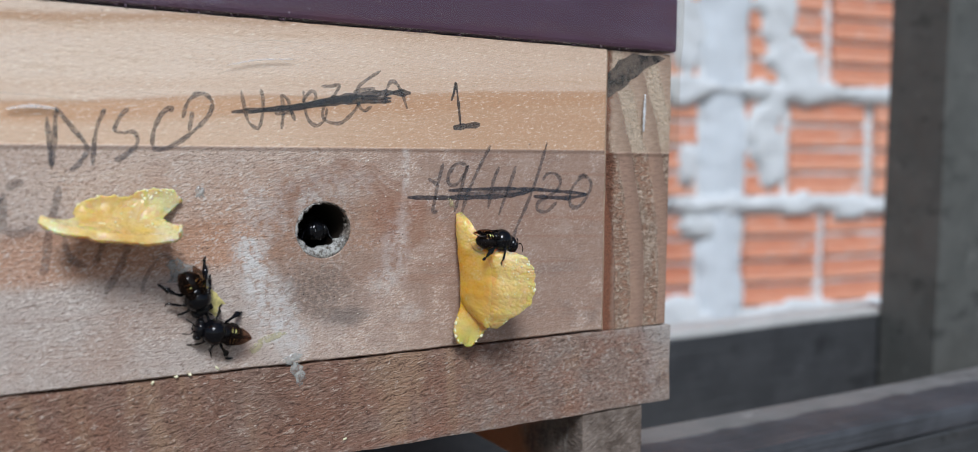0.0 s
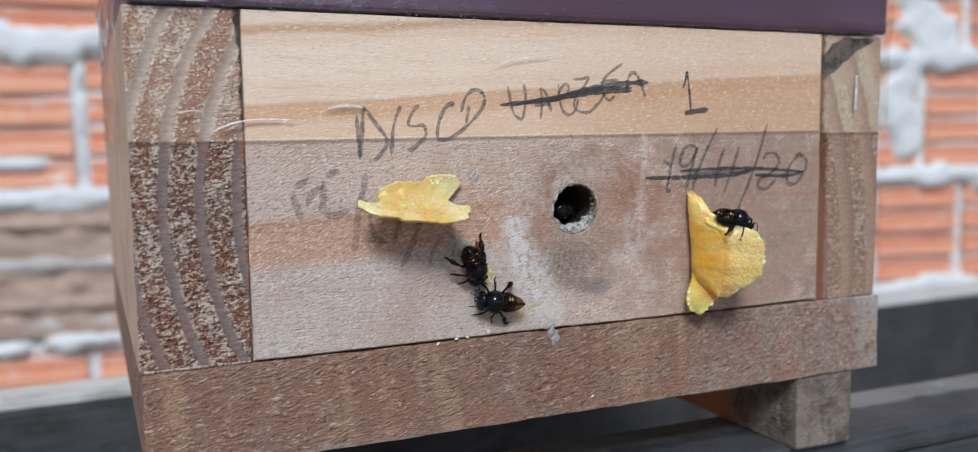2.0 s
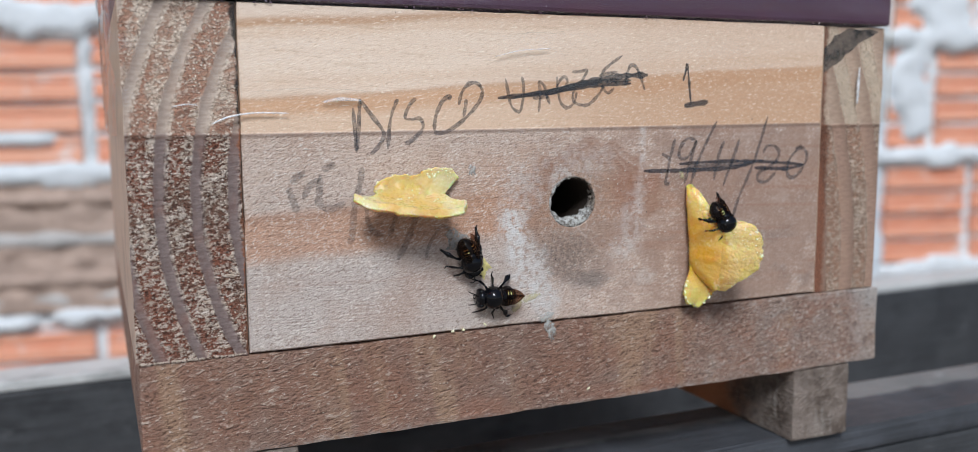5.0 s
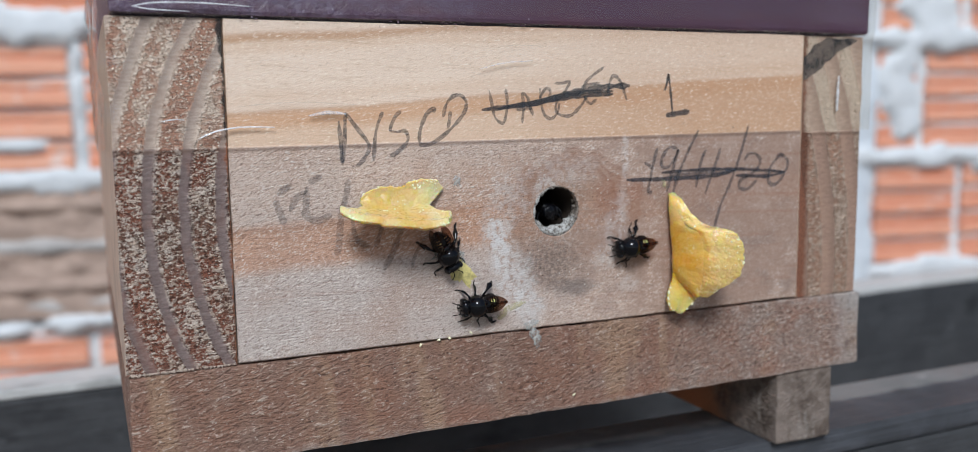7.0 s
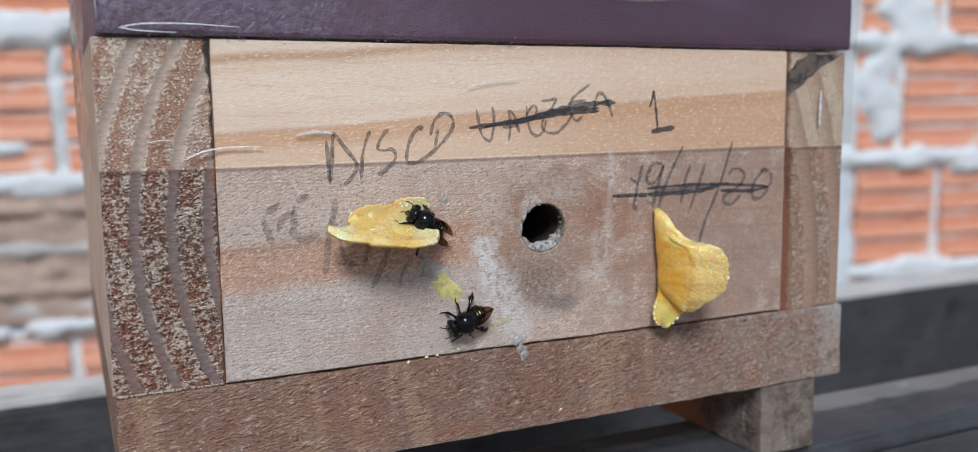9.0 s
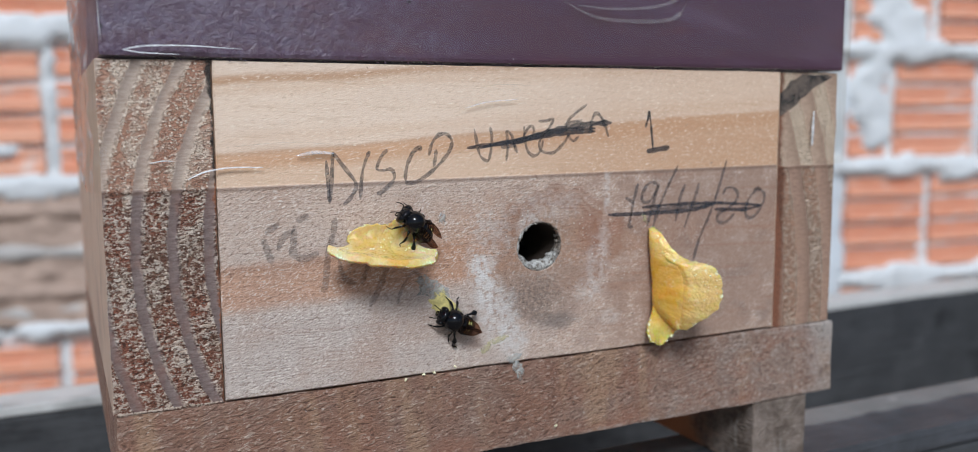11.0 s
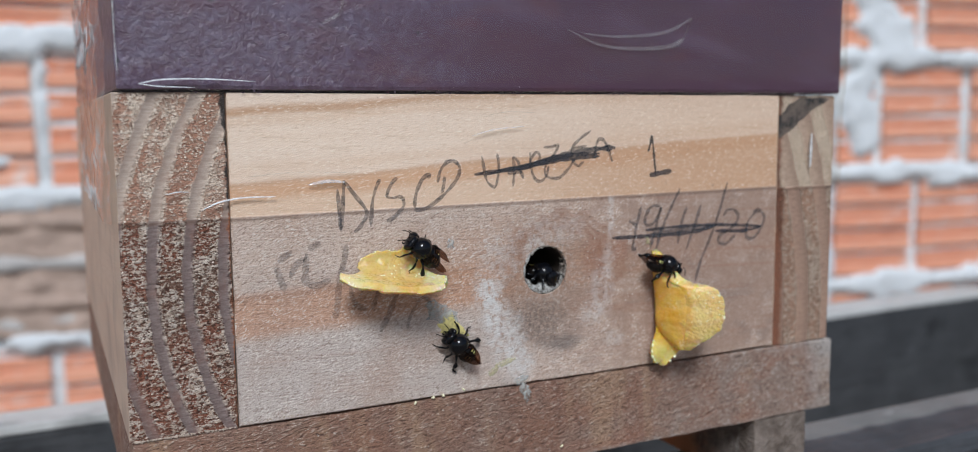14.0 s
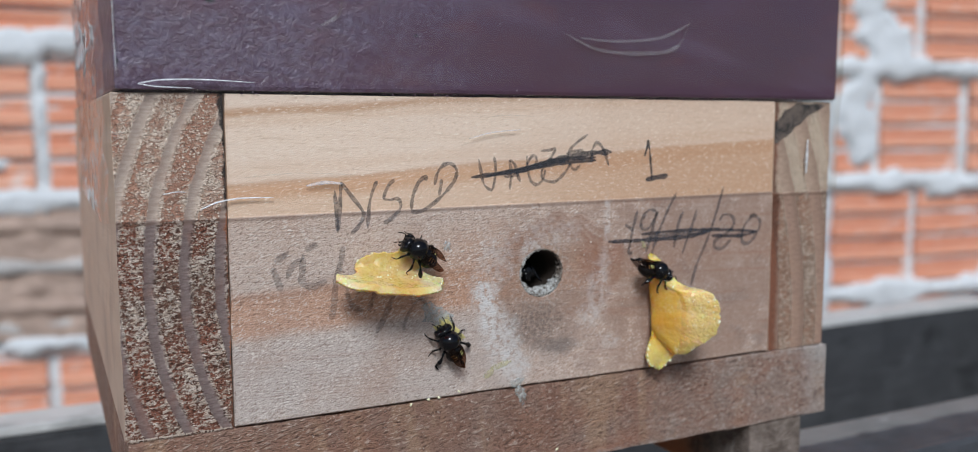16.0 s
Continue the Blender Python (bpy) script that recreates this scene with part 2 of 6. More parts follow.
def end_grain(name, cx, cz, gap, phase, band, joint=0.3, rusty=(0.30, 0.115, 0.065), sleek=(0.27, 0.185, 0.165), cream=(0.86, 0.70, 0.58), calm=0.0, edge=(0.27, 0.095, 0.042), reach=1.2, ink=0.0, relief=0.0017):
    """Sawn end of a pine board: torn, furrowed, speckled spring wood between smooth curved summer-wood bands.
    joint: where the board meets the front panel; calm: 0 for coarse contrast, 1 for a nearly even tan; ink: black smeared in the joint."""
    k = Tree(name, 0.72)
    p = k.coords()
    x, y, z = k.axes(p)
    wob = k.noise(p, 0.11, 3)
    dx, dz = k.math("SUBTRACT", x, cx), k.math("SUBTRACT", z, cz)
    r = k.math("SQRT", k.math("ADD", k.math("MULTIPLY", dx, dx), k.math("MULTIPLY", dz, dz)))
    r = k.math("ADD", r, k.math("MULTIPLY", k.math("SUBTRACT", wob, 0.5), 1.6))
    f = k.math("FRACT", k.math("DIVIDE", k.math("SUBTRACT", r, phase), gap))
    ragged_edge = k.math("MULTIPLY", k.math("SUBTRACT", k.noise(p, 1.4, 2), 0.5), 0.10)
    fe = k.math("ADD", f, ragged_edge)
    late = k.math("MULTIPLY", k.span(fe, -0.02, 0.16), k.span(fe, band - 0.05, band + 0.02, 1.0, 0.0))
    taped = k.span(k.math("ADD", z, k.math("MULTIPLY", k.math("SUBTRACT", wob, 0.5), 1.2)), 43.9, 44.5)
    # torn ridges and furrows across the rings: relief, with its light and shade also in colour
    ridge = k.noise(k.coords((980, 980, 1800), (0, 5, 0)), 1.0, 3, 0.65, 0.4)
    fine = k.noise(k.coords((1900, 1900, 3000)), 1.0, 3, 0.7)
    torn = k.math("ADD", k.math("MULTIPLY", ridge, 0.68), k.math("MULTIPLY", fine, 0.32))
    d, c = k.cells(k.coords((1000, 1000, 1700), (0, 4, 0)), 1.0)
    pick, other, third = k.axes(c)
    zone = k.noise(k.coords((150, 150, 80)), 1.0, 4, 0.65)
    red = k.span(k.math("ADD", zone, k.math("MULTIPLY", f, 0.14)), 0.48, 0.64)
    level = k.math("SUBTRACT", torn, k.math("MULTIPLY", red, 0.055))
    level = k.math("ADD", level, k.math("MULTIPLY", k.math("SUBTRACT", pick, 0.5), 0.07))
    dusk = 0.30 + 0.50 * calm
    under = k.blend(k.span(fine, 0.34, 0.62), tuple(v * dusk for v in rusty), rusty)
    under = k.blend(k.math("MULTIPLY", red, 0.6), under, tuple(min(1, v * g) for v, g in zip(rusty, (1.3, 1.0, 0.9))))
    umber = k.span(k.noise(k.coords((70, 70, 60), shift=(3, 0, 1)), 1.0, 3), 0.42, 0.62)
    under = k.blend(k.math("MULTIPLY", umber, 0.6 * (1 - calm)), under, (0.17, 0.105, 0.072))
    pale = k.blend(other, cream, tuple(v * g for v, g in zip(cream, (0.70, 0.62, 0.56))))
    # round pale dots of torn fibre ends
    dd, dc = k.cells(k.coords((1250, 1250, 1500), (0, 4, 0)), 1.0)
    some, size, tone = k.axes(dc)
    dot = k.math("MULTIPLY", k.span(k.math("ADD", dd, k.math("MULTIPLY", size, 0.22)), 0.34, 0.52, 1.0, 0.0), k.span(k.math("SUBTRACT", some, k.math("MULTIPLY", red, 0.12)), 0.12, 0.30))
    crumb = k.math("MAXIMUM", k.math("MULTIPLY", k.span(level, 0.435, 0.52), 0.78), dot)
    early = k.blend(crumb, under, pale)
    # deepest furrows darkened again, as shade in the colour
    early = k.blend(k.span(level, 0.35, 0.42, 0.85 - 0.5 * calm, 0.0), early, tuple(v * dusk * 0.55 for v in rusty))
    # under the tape: flattened, paler, with rust-red drifts beside the rings
    drift = k.math("MULTIPLY", red, 0.95)
    tint = k.blend(drift, tuple(v * g for v, g in zip(cream, (0.78, 0.71, 0.66))), tuple(min(1, v * g) for v, g in zip(rusty, (1.6, 2.0, 2.2))))
    tint = k.blend(k.span(fine, 0.36, 0.62), k.blend(0.45, tint, rusty), tint)
    stuck = k.blend(k.span(level, 0.45, 0.54, 0.0, 0.45), tint, cream)
    stuck = k.blend(k.math("MULTIPLY", dot, k.span(tone, 0.1, 0.7, 0.35, 0.95)), stuck, cream)
    salt = k.noise(k.coords((1500, 1500, 800), (0, 12, 0), (7, 0, 1)), 1.0, 3, 0.7)
    stuck = k.blend(k.math("MULTIPLY", k.span(salt, 0.33, 0.42, 0.7, 0.0), k.math("SUBTRACT", 1.0, dot)), stuck, tuple(v * 0.5 for v in rusty))
    early = k.blend(taped, early, stuck)
    # summer wood: sleek, drawn out along the ring, cracked across
    streaky = k.noise(k.coords((420, 420, 2200), (0, 2, 0)), 1.0, 4, 0.7)
    smooth = k.blend(k.span(streaky, 0.32, 0.68), sleek, tuple(v * 0.62 for v in sleek))
    smooth = k.blend(k.math("MULTIPLY", red, 0.35), smooth, tuple(v * 0.85 for v in rusty))
    smooth = k.blend(k.span(f, band * 0.35, band, 0.0, 0.65), smooth, tuple(v * 0.5 for v in sleek))
    smooth = k.blend(k.span(k.noise(k.coords((50, 50, 900)), 1.0, 2), 0.70, 0.75, 0, 0.8), smooth, (0.05, 0.03, 0.025))
    smooth = k.blend(k.math("MULTIPLY", taped, k.span(f, 0.05, band, 0.75, 0.30)), smooth, k.blend(k.span(streaky, 0.35, 0.65), tuple(v * g for v, g in zip(cream, (0.78, 0.74, 0.72))), tuple(v * g for v, g in zip(cream, (0.56, 0.50, 0.48)))))
    col = k.blend(k.math("MULTIPLY", late, 0.94), early, smooth)
    rim = k.span(k.math("ABSOLUTE", k.math("SUBTRACT", z, 43.7)), 0.15, 0.7, 0.5, 0.0)
    col = k.blend(rim, col, (0.14, 0.08, 0.055))
    away = k.math("ABSOLUTE", k.math("SUBTRACT", x, joint))
    ragged = k.math("ADD", away, k.math("MULTIPLY", k.math("SUBTRACT", k.noise(p, 0.45, 4, 0.7), 0.5), 3.2))
    ragged = k.math("ADD", ragged, k.math("MULTIPLY", taped, 0.6 * reach if not ink else 0.0))
    col = k.blend(k.span(ragged, reach * 0.7, reach * 1.5, 0.9, 0.0), col, k.blend(k.span(fine, 0.38, 0.62), tuple(v * 0.45 for v in edge), tuple(min(1, v * 1.25) for v in edge)))
    if ink:
        black = k.math("MULTIPLY", k.span(k.math("SUBTRACT", ragged, k.span(z, 60.0, 69.0, 0.0, 0.7)), 0.35, 1.1, 1.0, 0.0), k.span(z, 44.5, 47.0))
        col = k.blend(k.math("MULTIPLY", black, ink), col, (0.016, 0.015, 0.016))
    h = k.blend(late, k.math("ADD", k.math("MULTIPLY", crumb, 0.3), torn), k.math("ADD", 0.70, k.math("MULTIPLY", streaky, 0.10)))
    h = k.blend(taped, h, k.math("MULTIPLY", h, 0.45))
    return k.done(col, k.span(streaky, 0.3, 0.7, 0.62, 0.8), k.bump(h, 1.0, relief))


def board_pine(name="board_pine", tone=(0.64, 0.49, 0.38), dark=(0.54, 0.385, 0.28)):
    k = Tree(name, 0.65)
    g = k.noise(k.coords((200, 12, 200)), 1.0, 4, 0.6, 0.5)
    col = k.blend(g, tone, dark)
    col = k.blend(k.span(k.noise(k.coords(), 0.05, 3), 0.45, 0.7, 0, 0.5), col, (0.33, 0.235, 0.18))
    return k.done(col, 0.65, k.bump(k.noise(k.coords((900, 200, 1600)), 1.0, 3), 0.4, 0.0003))


def base_timber():
    """Reddish rough-sawn hardwood: upright ochre saw bands, torn level ridges, grey worn blotches towards one end."""
    k = Tree("base_timber", 0.72)
    p = k.coords()
    x, y, z = k.axes(p)
    zone = k.noise(p, 0.05, 4, 0.65)
    col = k.blend(k.span(zone, 0.36, 0.64), (0.34, 0.175, 0.118), (0.33, 0.205, 0.155))
    band = k.noise(k.coords((85, 85, 8), (0, 5, 0)), 1.0, 3, 0.6, 0.3)
    col = k.blend(k.span(band, 0.52, 0.64, 0, 0.75), col, (0.47, 0.29, 0.185))
    col = k.blend(k.span(band, 0.34, 0.46, 0.6, 0.0), col, (0.22, 0.105, 0.072))
    saw = k.noise(k.coords((260, 260, 14), (0, 4, 0)), 1.0, 2, 0.6)
    ridge = k.noise(k.coords((420, 420, 1300), (0, 12, 0)), 1.0, 3, 0.65, 0.9)
    fine = k.noise(k.coords((1400, 1400, 2800), (0, 16, 0)), 1.0, 3, 0.7, 0.3)
    torn = k.math("ADD", k.math("MULTIPLY", ridge, 0.58), k.math("MULTIPLY", fine, 0.42))
    patch = k.span(k.noise(p, 0.22, 3, 0.6), 0.35, 0.62, 0.25, 0.9)
    # ridges paler, hollows darker: relief light and shade put into the colour
    col = k.blend(k.math("MULTIPLY", k.span(torn, 0.53, 0.61), patch), col, (0.66, 0.51, 0.42))
    col = k.blend(k.span(torn, 0.38, 0.465, 0.85, 0.0), col, (0.115, 0.060, 0.044))
    glint = k.noise(k.coords((1000, 1000, 1500), shift=(4, 0, 9)), 1.0, 2, 0.6)
    col = k.blend(k.span(glint, 0.68, 0.73, 0, 0.7), col, (0.78, 0.68, 0.60))
    worn = k.span(k.math("ADD", x, k.math("MULTIPLY", zone, 60)), 40, 95)
    grime = k.noise(k.coords((60, 60, 90)), 1.0, 4, 0.65, 0.3)
    col = k.blend(k.math("MULTIPLY", worn, k.span(grime, 0.40, 0.60, 0, 0.8)), col, (0.33, 0.235, 0.19))
    col = k.blend(k.math("MULTIPLY", worn, k.span(grime, 0.34, 0.44, 0.75, 0.0)), col, (0.13, 0.088, 0.072))
    blush = k.noise(k.coords((35, 35, 70), shift=(9, 0, 4)), 1.0, 3, 0.6)
    col = k.blend(k.span(blush, 0.52, 0.68, 0, 0.5), col, (0.37, 0.165, 0.105))
    dusty = k.noise(k.coords((45, 45, 60), shift=(2, 0, 6)), 1.0, 4, 0.7)
    col = k.blend(k.math("MULTIPLY", worn, k.span(dusty, 0.56, 0.70, 0, 0.6)), col, (0.46, 0.39, 0.34))
    frost = k.math("MULTIPLY", k.span(k.math("ADD", x, k.math("MULTIPLY", grime, 16)), 92, 102), k.span(dusty, 0.38, 0.58, 0.25, 0.85))
    col = k.blend(frost, col, (0.50, 0.45, 0.42))
    freckle = k.noise(k.coords((900, 900, 1300), (0, 16, 0), (7, 0, 3)), 1.0, 3, 0.7)
    col = k.blend(k.math("MULTIPLY", worn, k.span(freckle, 0.53, 0.66, 0, 0.75)), col, (0.55, 0.46, 0.40))
    col = k.blend(k.math("MULTIPLY", worn, k.span(freckle, 0.34, 0.44, 0.6, 0)), col, (0.115, 0.075, 0.06))
    blot = k.noise(k.coords((110, 110, 140), shift=(1, 0, 5)), 1.0, 4, 0.7, 0.4)
    col = k.blend(k.math("MULTIPLY", worn, k.span(blot, 0.54, 0.66, 0, 0.6)), col, (0.44, 0.36, 0.31))
    col = k.blend(k.math("MULTIPLY", worn, k.span(blot, 0.33, 0.43, 0.65, 0)), col, (0.14, 0.085, 0.066))
    arris = k.span(k.math("ADD", z, k.math("MULTIPLY", grime, 5.0)), 21.4, 24.6, 1.0, 0.0)
    col = k.blend(k.math("MULTIPLY", arris, k.span(freckle, 0.40, 0.58, 0.1, 0.7)), col, (0.52, 0.46, 0.42))
    h = k.math("MULTIPLY", k.math("ADD", torn, k.math("MULTIPLY", saw, 0.35)), k.math("SUBTRACT", 1.0, k.math("MULTIPLY", worn, 0.25)))
    return k.done(col, 0.75, k.bump(h, 1.0, 0.0022))


def batten_wood():
    """Grey-tan sawn offcut; orange bounce light under the box is put into its colour."""
    k = Tree("batten_wood", 0.75)
    p = k.coords()
    x, y, z = k.axes(p)
    n = k.noise(p, 0.12, 4, 0.65)
    col = k.blend(k.span(n, 0.35, 0.65), (0.10, 0.072, 0.056), (0.235, 0.185, 0.155))
    fuzz = k.noise(k.coords((600, 600, 1500), (0, 24, 0)), 1.0, 3, 0.65, 0.4)
    col = k.blend(k.span(fuzz, 0.56, 0.66, 0, 0.4), col, (0.36, 0.30, 0.26))
    col = k.blend(k.span(fuzz, 0.34, 0.45, 0.4, 0.0), col, (0.13, 0.09, 0.07))
    worn = k.noise(k.coords((90, 90, 25), (0, 6, 0)), 1.0, 4, 0.65)
    col = k.blend(k.math("MULTIPLY", k.span(worn, 0.50, 0.66), k.span(fuzz, 0.35, 0.6, 0.3, 0.8)), col, (0.40, 0.36, 0.32))
    # orange glow painted in towards the rear
    bounce_tint = k.span(k.math("ADD", y, k.math("MULTIPLY", n, 30)), 30, 52)
    col = k.blend(k.math("MULTIPLY", bounce_tint, 0.85), col, (0.46, 0.17, 0.065))
    return k.done(col, 0.75, k.bump(fuzz, 1.0, 0.0007))


def lid_paint():
    """Aubergine brush paint, pimpled, dusty and tinted with a painted bluish sheen towards one end."""
    k = Tree("lid_paint", 0.42, spec=0.5)
    p = k.coords()
    x, y, z = k.axes(p)
    zone = k.noise(p, 0.05, 3)
    col = k.blend(zone, (0.066, 0.029, 0.058), (0.088, 0.036, 0.066))
    rough_end = k.span(k.math("ADD", x, k.math("MULTIPLY", zone, 60)), 40, 110, 1.0, 0.0)
    d, c = k.cells(p, 0.9)
    grit = k.noise(p, 0.9, 4, 0.6)
    # blue-grey dust, strengthened to put the sky's sheen into the colour
    dust = k.span(k.noise(p, 0.55, 5, 0.7), 0.42, 0.64, 0.25, 0.75)
    col = k.blend(k.math("MULTIPLY", dust, rough_end), col, (0.165, 0.13, 0.20))
    col = k.blend(k.span(k.noise(p, 1.5, 2, 0.5, 0.4), 0.70, 0.75, 0, 0.7), col, (0.34, 0.31, 0.36))
    col = k.blend(k.span(k.noise(p, 0.28, 2), 0.74, 0.78, 0, 0.8), col, (0.02, 0.016, 0.02))
    sweep = k.noise(k.coords((22, 22, 90), (0, -9, 0)), 1.0, 4, 0.6, 0.4)
    col = k.blend(k.span(sweep, 0.50, 0.72, 0, 0.35), col, (0.15, 0.10, 0.16))
    # warm flush also lifts the paint for the tape's sheen
    flush = k.noise(k.coords((30, 30, 80), shift=(6, 0, 2)), 1.0, 3, 0.6)
    col = k.blend(k.span(flush, 0.52, 0.66, 0, 0.4), col, (0.125, 0.046, 0.062))
    pit = k.spot(x, k.math("ADD", z, 70.5), -2.0, 89.0, 1.1, 1.3, grit, 0.4, 1.2)
    col = k.blend(pit, col, (0.006, 0.006, 0.007))
    crumple = k.noise(p, 0.35, 5, 0.7, 0.6)
    h = k.math("MULTIPLY", k.math("ADD", k.math("ADD", k.math("MULTIPLY", grit, 0.7), crumple), k.math("MULTIPLY", d, -0.10)), k.math("ADD", rough_end, 0.12))
    return k.done(col, k.span(grit, 0.3, 0.7, 0.3, 0.5), k.bump(h, 0.6, 0.0009))


def clear_tape(name="clear_tape", veil=0.0, rough=0.10, grazing=0.8, sheen=0.055):
    """Thin clear plastic: straight through, with its own gloss on top. veil: white mixed in, for painted glints on
    folds and for scuffs.
    """
    k = Tree(name)
    m, t = k.m, k.t
    t.nodes.remove(k.b)
    fr = t.nodes.new("ShaderNodeLayerWeight")
    fr.inputs["Blend"].default_value = 0.5
    glass = t.nodes.new("ShaderNodeBsdfTransparent")
    glass.inputs["Color"].default_value = (0.97, 0.96, 0.94, 1)
    shine = t.nodes.new("ShaderNodeBsdfGlossy")
    shine.inputs["Roughness"].default_value = rough
    wave = k.noise(k.coords((60, 60, 140)), 1.0, 3, 0.55, 0.8)
    fine = k.noise(k.coords(), 0.5, 2)
    nrm = k.bump(k.math("ADD", wave, k.math("MULTIPLY", fine, 0.12)), 0.2, 0.0010)
    t.links.new(nrm, shine.inputs["Normal"])
    t.links.new(nrm, fr.inputs["Normal"])
    mix = t.nodes.new("ShaderNodeMixShader")
    slope = k.math("POWER", fr.outputs["Facing"], 4.0)
    t.links.new(k.math("ADD", k.math("MULTIPLY", slope, grazing), sheen), mix.inputs[0])
    t.links.new(glass.outputs[0], mix.inputs[1])
    t.links.new(shine.outputs[0], mix.inputs[2])
    last = mix.outputs[0]
    if veil:
        white = t.nodes.new("ShaderNodeBsdfDiffuse")
        white.inputs["Color"].default_value = (0.85, 0.87, 0.9, 1)
        cover = t.nodes.new("ShaderNodeMixShader")
        k.put(cover.inputs[0], k.span(k.noise(k.coords(), 0.7, 3), 0.25, 0.75, veil * 0.4, veil))
        t.links.new(last, cover.inputs[1])
        t.links.new(white.outputs[0], cover.inputs[2])
        last = cover.outputs[0]
    t.links.new(last, t.nodes["Material Output"].inputs["Surface"])
    return m


def graphite(name="graphite", strong=0.76, color=(0.066, 0.070, 0.086), skip=0.5):
    """Pencil or marker line, broken up by the wood's grain. skip: how much of the line the grain leaves bare."""
    k = Tree(name, 0.45)
    soft = k.noise(k.coords(), 0.6, 3, 0.6)
    k.put(k.b.inputs["Base Color"], k.blend(soft, color, tuple(c * 1.6 for c in color)))
    n = k.noise(k.coords((1100, 1100, 2600), (0, 20, 0)), 1.0, 3, 0.65)
    a = k.math("MULTIPLY", k.span(n, 0.34, 0.62, strong, strong * (1 - skip)), k.span(soft, 0.3, 0.6, 1.0, 0.75))
    k.put(k.b.inputs["Alpha"], a)
    return k.m


def rubbed_ink(name):
    """Black ink rubbed into sawn wood, worn to a grey-brown in places."""
    k = Tree(name, 0.55)
    p = k.coords()
    n = k.noise(k.coords((260, 260, 260), (0, 40, 0)), 1.0, 4, 0.65, 0.3)
    col = k.blend(k.span(n, 0.40, 0.60), (0.022, 0.022, 0.025), (0.15, 0.115, 0.098))
    fine = k.noise(p, 1.6, 3, 0.7)
    k.put(k.b.inputs["Alpha"], k.span(fine, 0.30, 0.55, 0.72, 0.97))
    return k.done(col, 0.55, k.bump(fine, 0.6, 0.0003))


def wax(name, deep, lite, cheek=False, tips=()):
    """Crumbly wax that light soaks into."""
    k = Tree(name, 0.4, spec=0.45)
    p = k.coords()
    n = k.noise(p, 0.2, 4, 0.6)
    col = k.blend(k.span(n, 0.35, 0.65), deep, lite)
    crumbs = k.noise(p, 1.7, 3, 0.65)
    d, c = k.cells(p, 1.5)
    grain = 1.0
    if cheek:
        x, y, z = k.axes(p)
        side = k.span(k.math("ADD", x, k.math("MULTIPLY", k.noise(p, 0.35, 4, 0.65), 5.0)), 3.6, 8.4)
        col = k.blend(k.math("MULTIPLY", side, 0.75), col, (0.80, 0.55, 0.24))
        foot = k.span(k.math("ADD", z, k.math("MULTIPLY", x, 0.9)), -10.5, -8.0, 1.0, 0.0)
        col = k.blend(k.math("MULTIPLY", foot, 0.75), col, (0.80, 0.60, 0.20))
        tip = k.span(z, 4.0, 12.0)
        col = k.blend(k.math("MULTIPLY", tip, 0.5), col, (0.80, 0.60, 0.25))
        grain = k.math("ADD", 0.10, k.math("MULTIPLY", side, 0.75))
    if tips:
        x, y, z = k.axes(p)
        ends = 0.0
        for px, pz, rx, rz in tips:
            ends = k.math("MAXIMUM", ends, k.spot(x, z, px, pz, rx, rz, k.noise(p, 0.5, 4, 0.65), 0.5))
        col = k.blend(k.math("MULTIPLY", ends, 0.6), col, (0.78, 0.66, 0.39))
        grain = k.math("ADD", 0.22, k.math("MULTIPLY", ends, 0.78))
    col = k.blend(k.math("MULTIPLY", k.span(crumbs, 0.58, 0.70, 0, 0.45), grain), col, (0.94, 0.84, 0.55))
    bloom = k.math("MULTIPLY", k.span(k.noise(p, 0.45, 4, 0.7, 0.5), 0.56, 0.66), k.span(crumbs, 0.42, 0.6))
    col = k.blend(k.math("MULTIPLY", k.math("MULTIPLY", bloom, 0.3 if cheek else 0.85), 1.0 if cheek else grain), col, (0.94, 0.88, 0.66))
    k.b.inputs["Subsurface Weight"].default_value = 0.85
    k.b.inputs["Subsurface Radius"].default_value = (1.0, 0.42, 0.06)
    k.b.inputs["Subsurface Scale"].default_value = 0.0034
    h = k.math("MULTIPLY", k.math("SUBTRACT", crumbs, k.math("MULTIPLY", d, 0.6)), grain)
    return k.done(col, k.span(crumbs, 0.3, 0.7, 0.2, 0.45), k.bump(h, 0.24, 0.0005))


def plain(name, color, rough=0.5, size=1.0, vary=0.25, spec=0.4, depth=0.0002, alpha=1.0, thin=0.35):
    k = Tree(name, rough, spec=spec)
    n = k.noise(k.coords(), size, 4, 0.6)
    dark = tuple(c * (1 - vary) for c in color)
    lite = tuple(min(1, c * (1 + vary)) for c in color)
    if alpha < 1:
        k.put(k.b.inputs["Alpha"], k.span(k.noise(k.coords(), size * 1.3, 4, 0.7), 0.35, 0.6, alpha * thin, min(1.0, alpha * 1.15)))
    return k.done(k.blend(n, dark, lite), rough, k.bump(n, 0.4, depth))


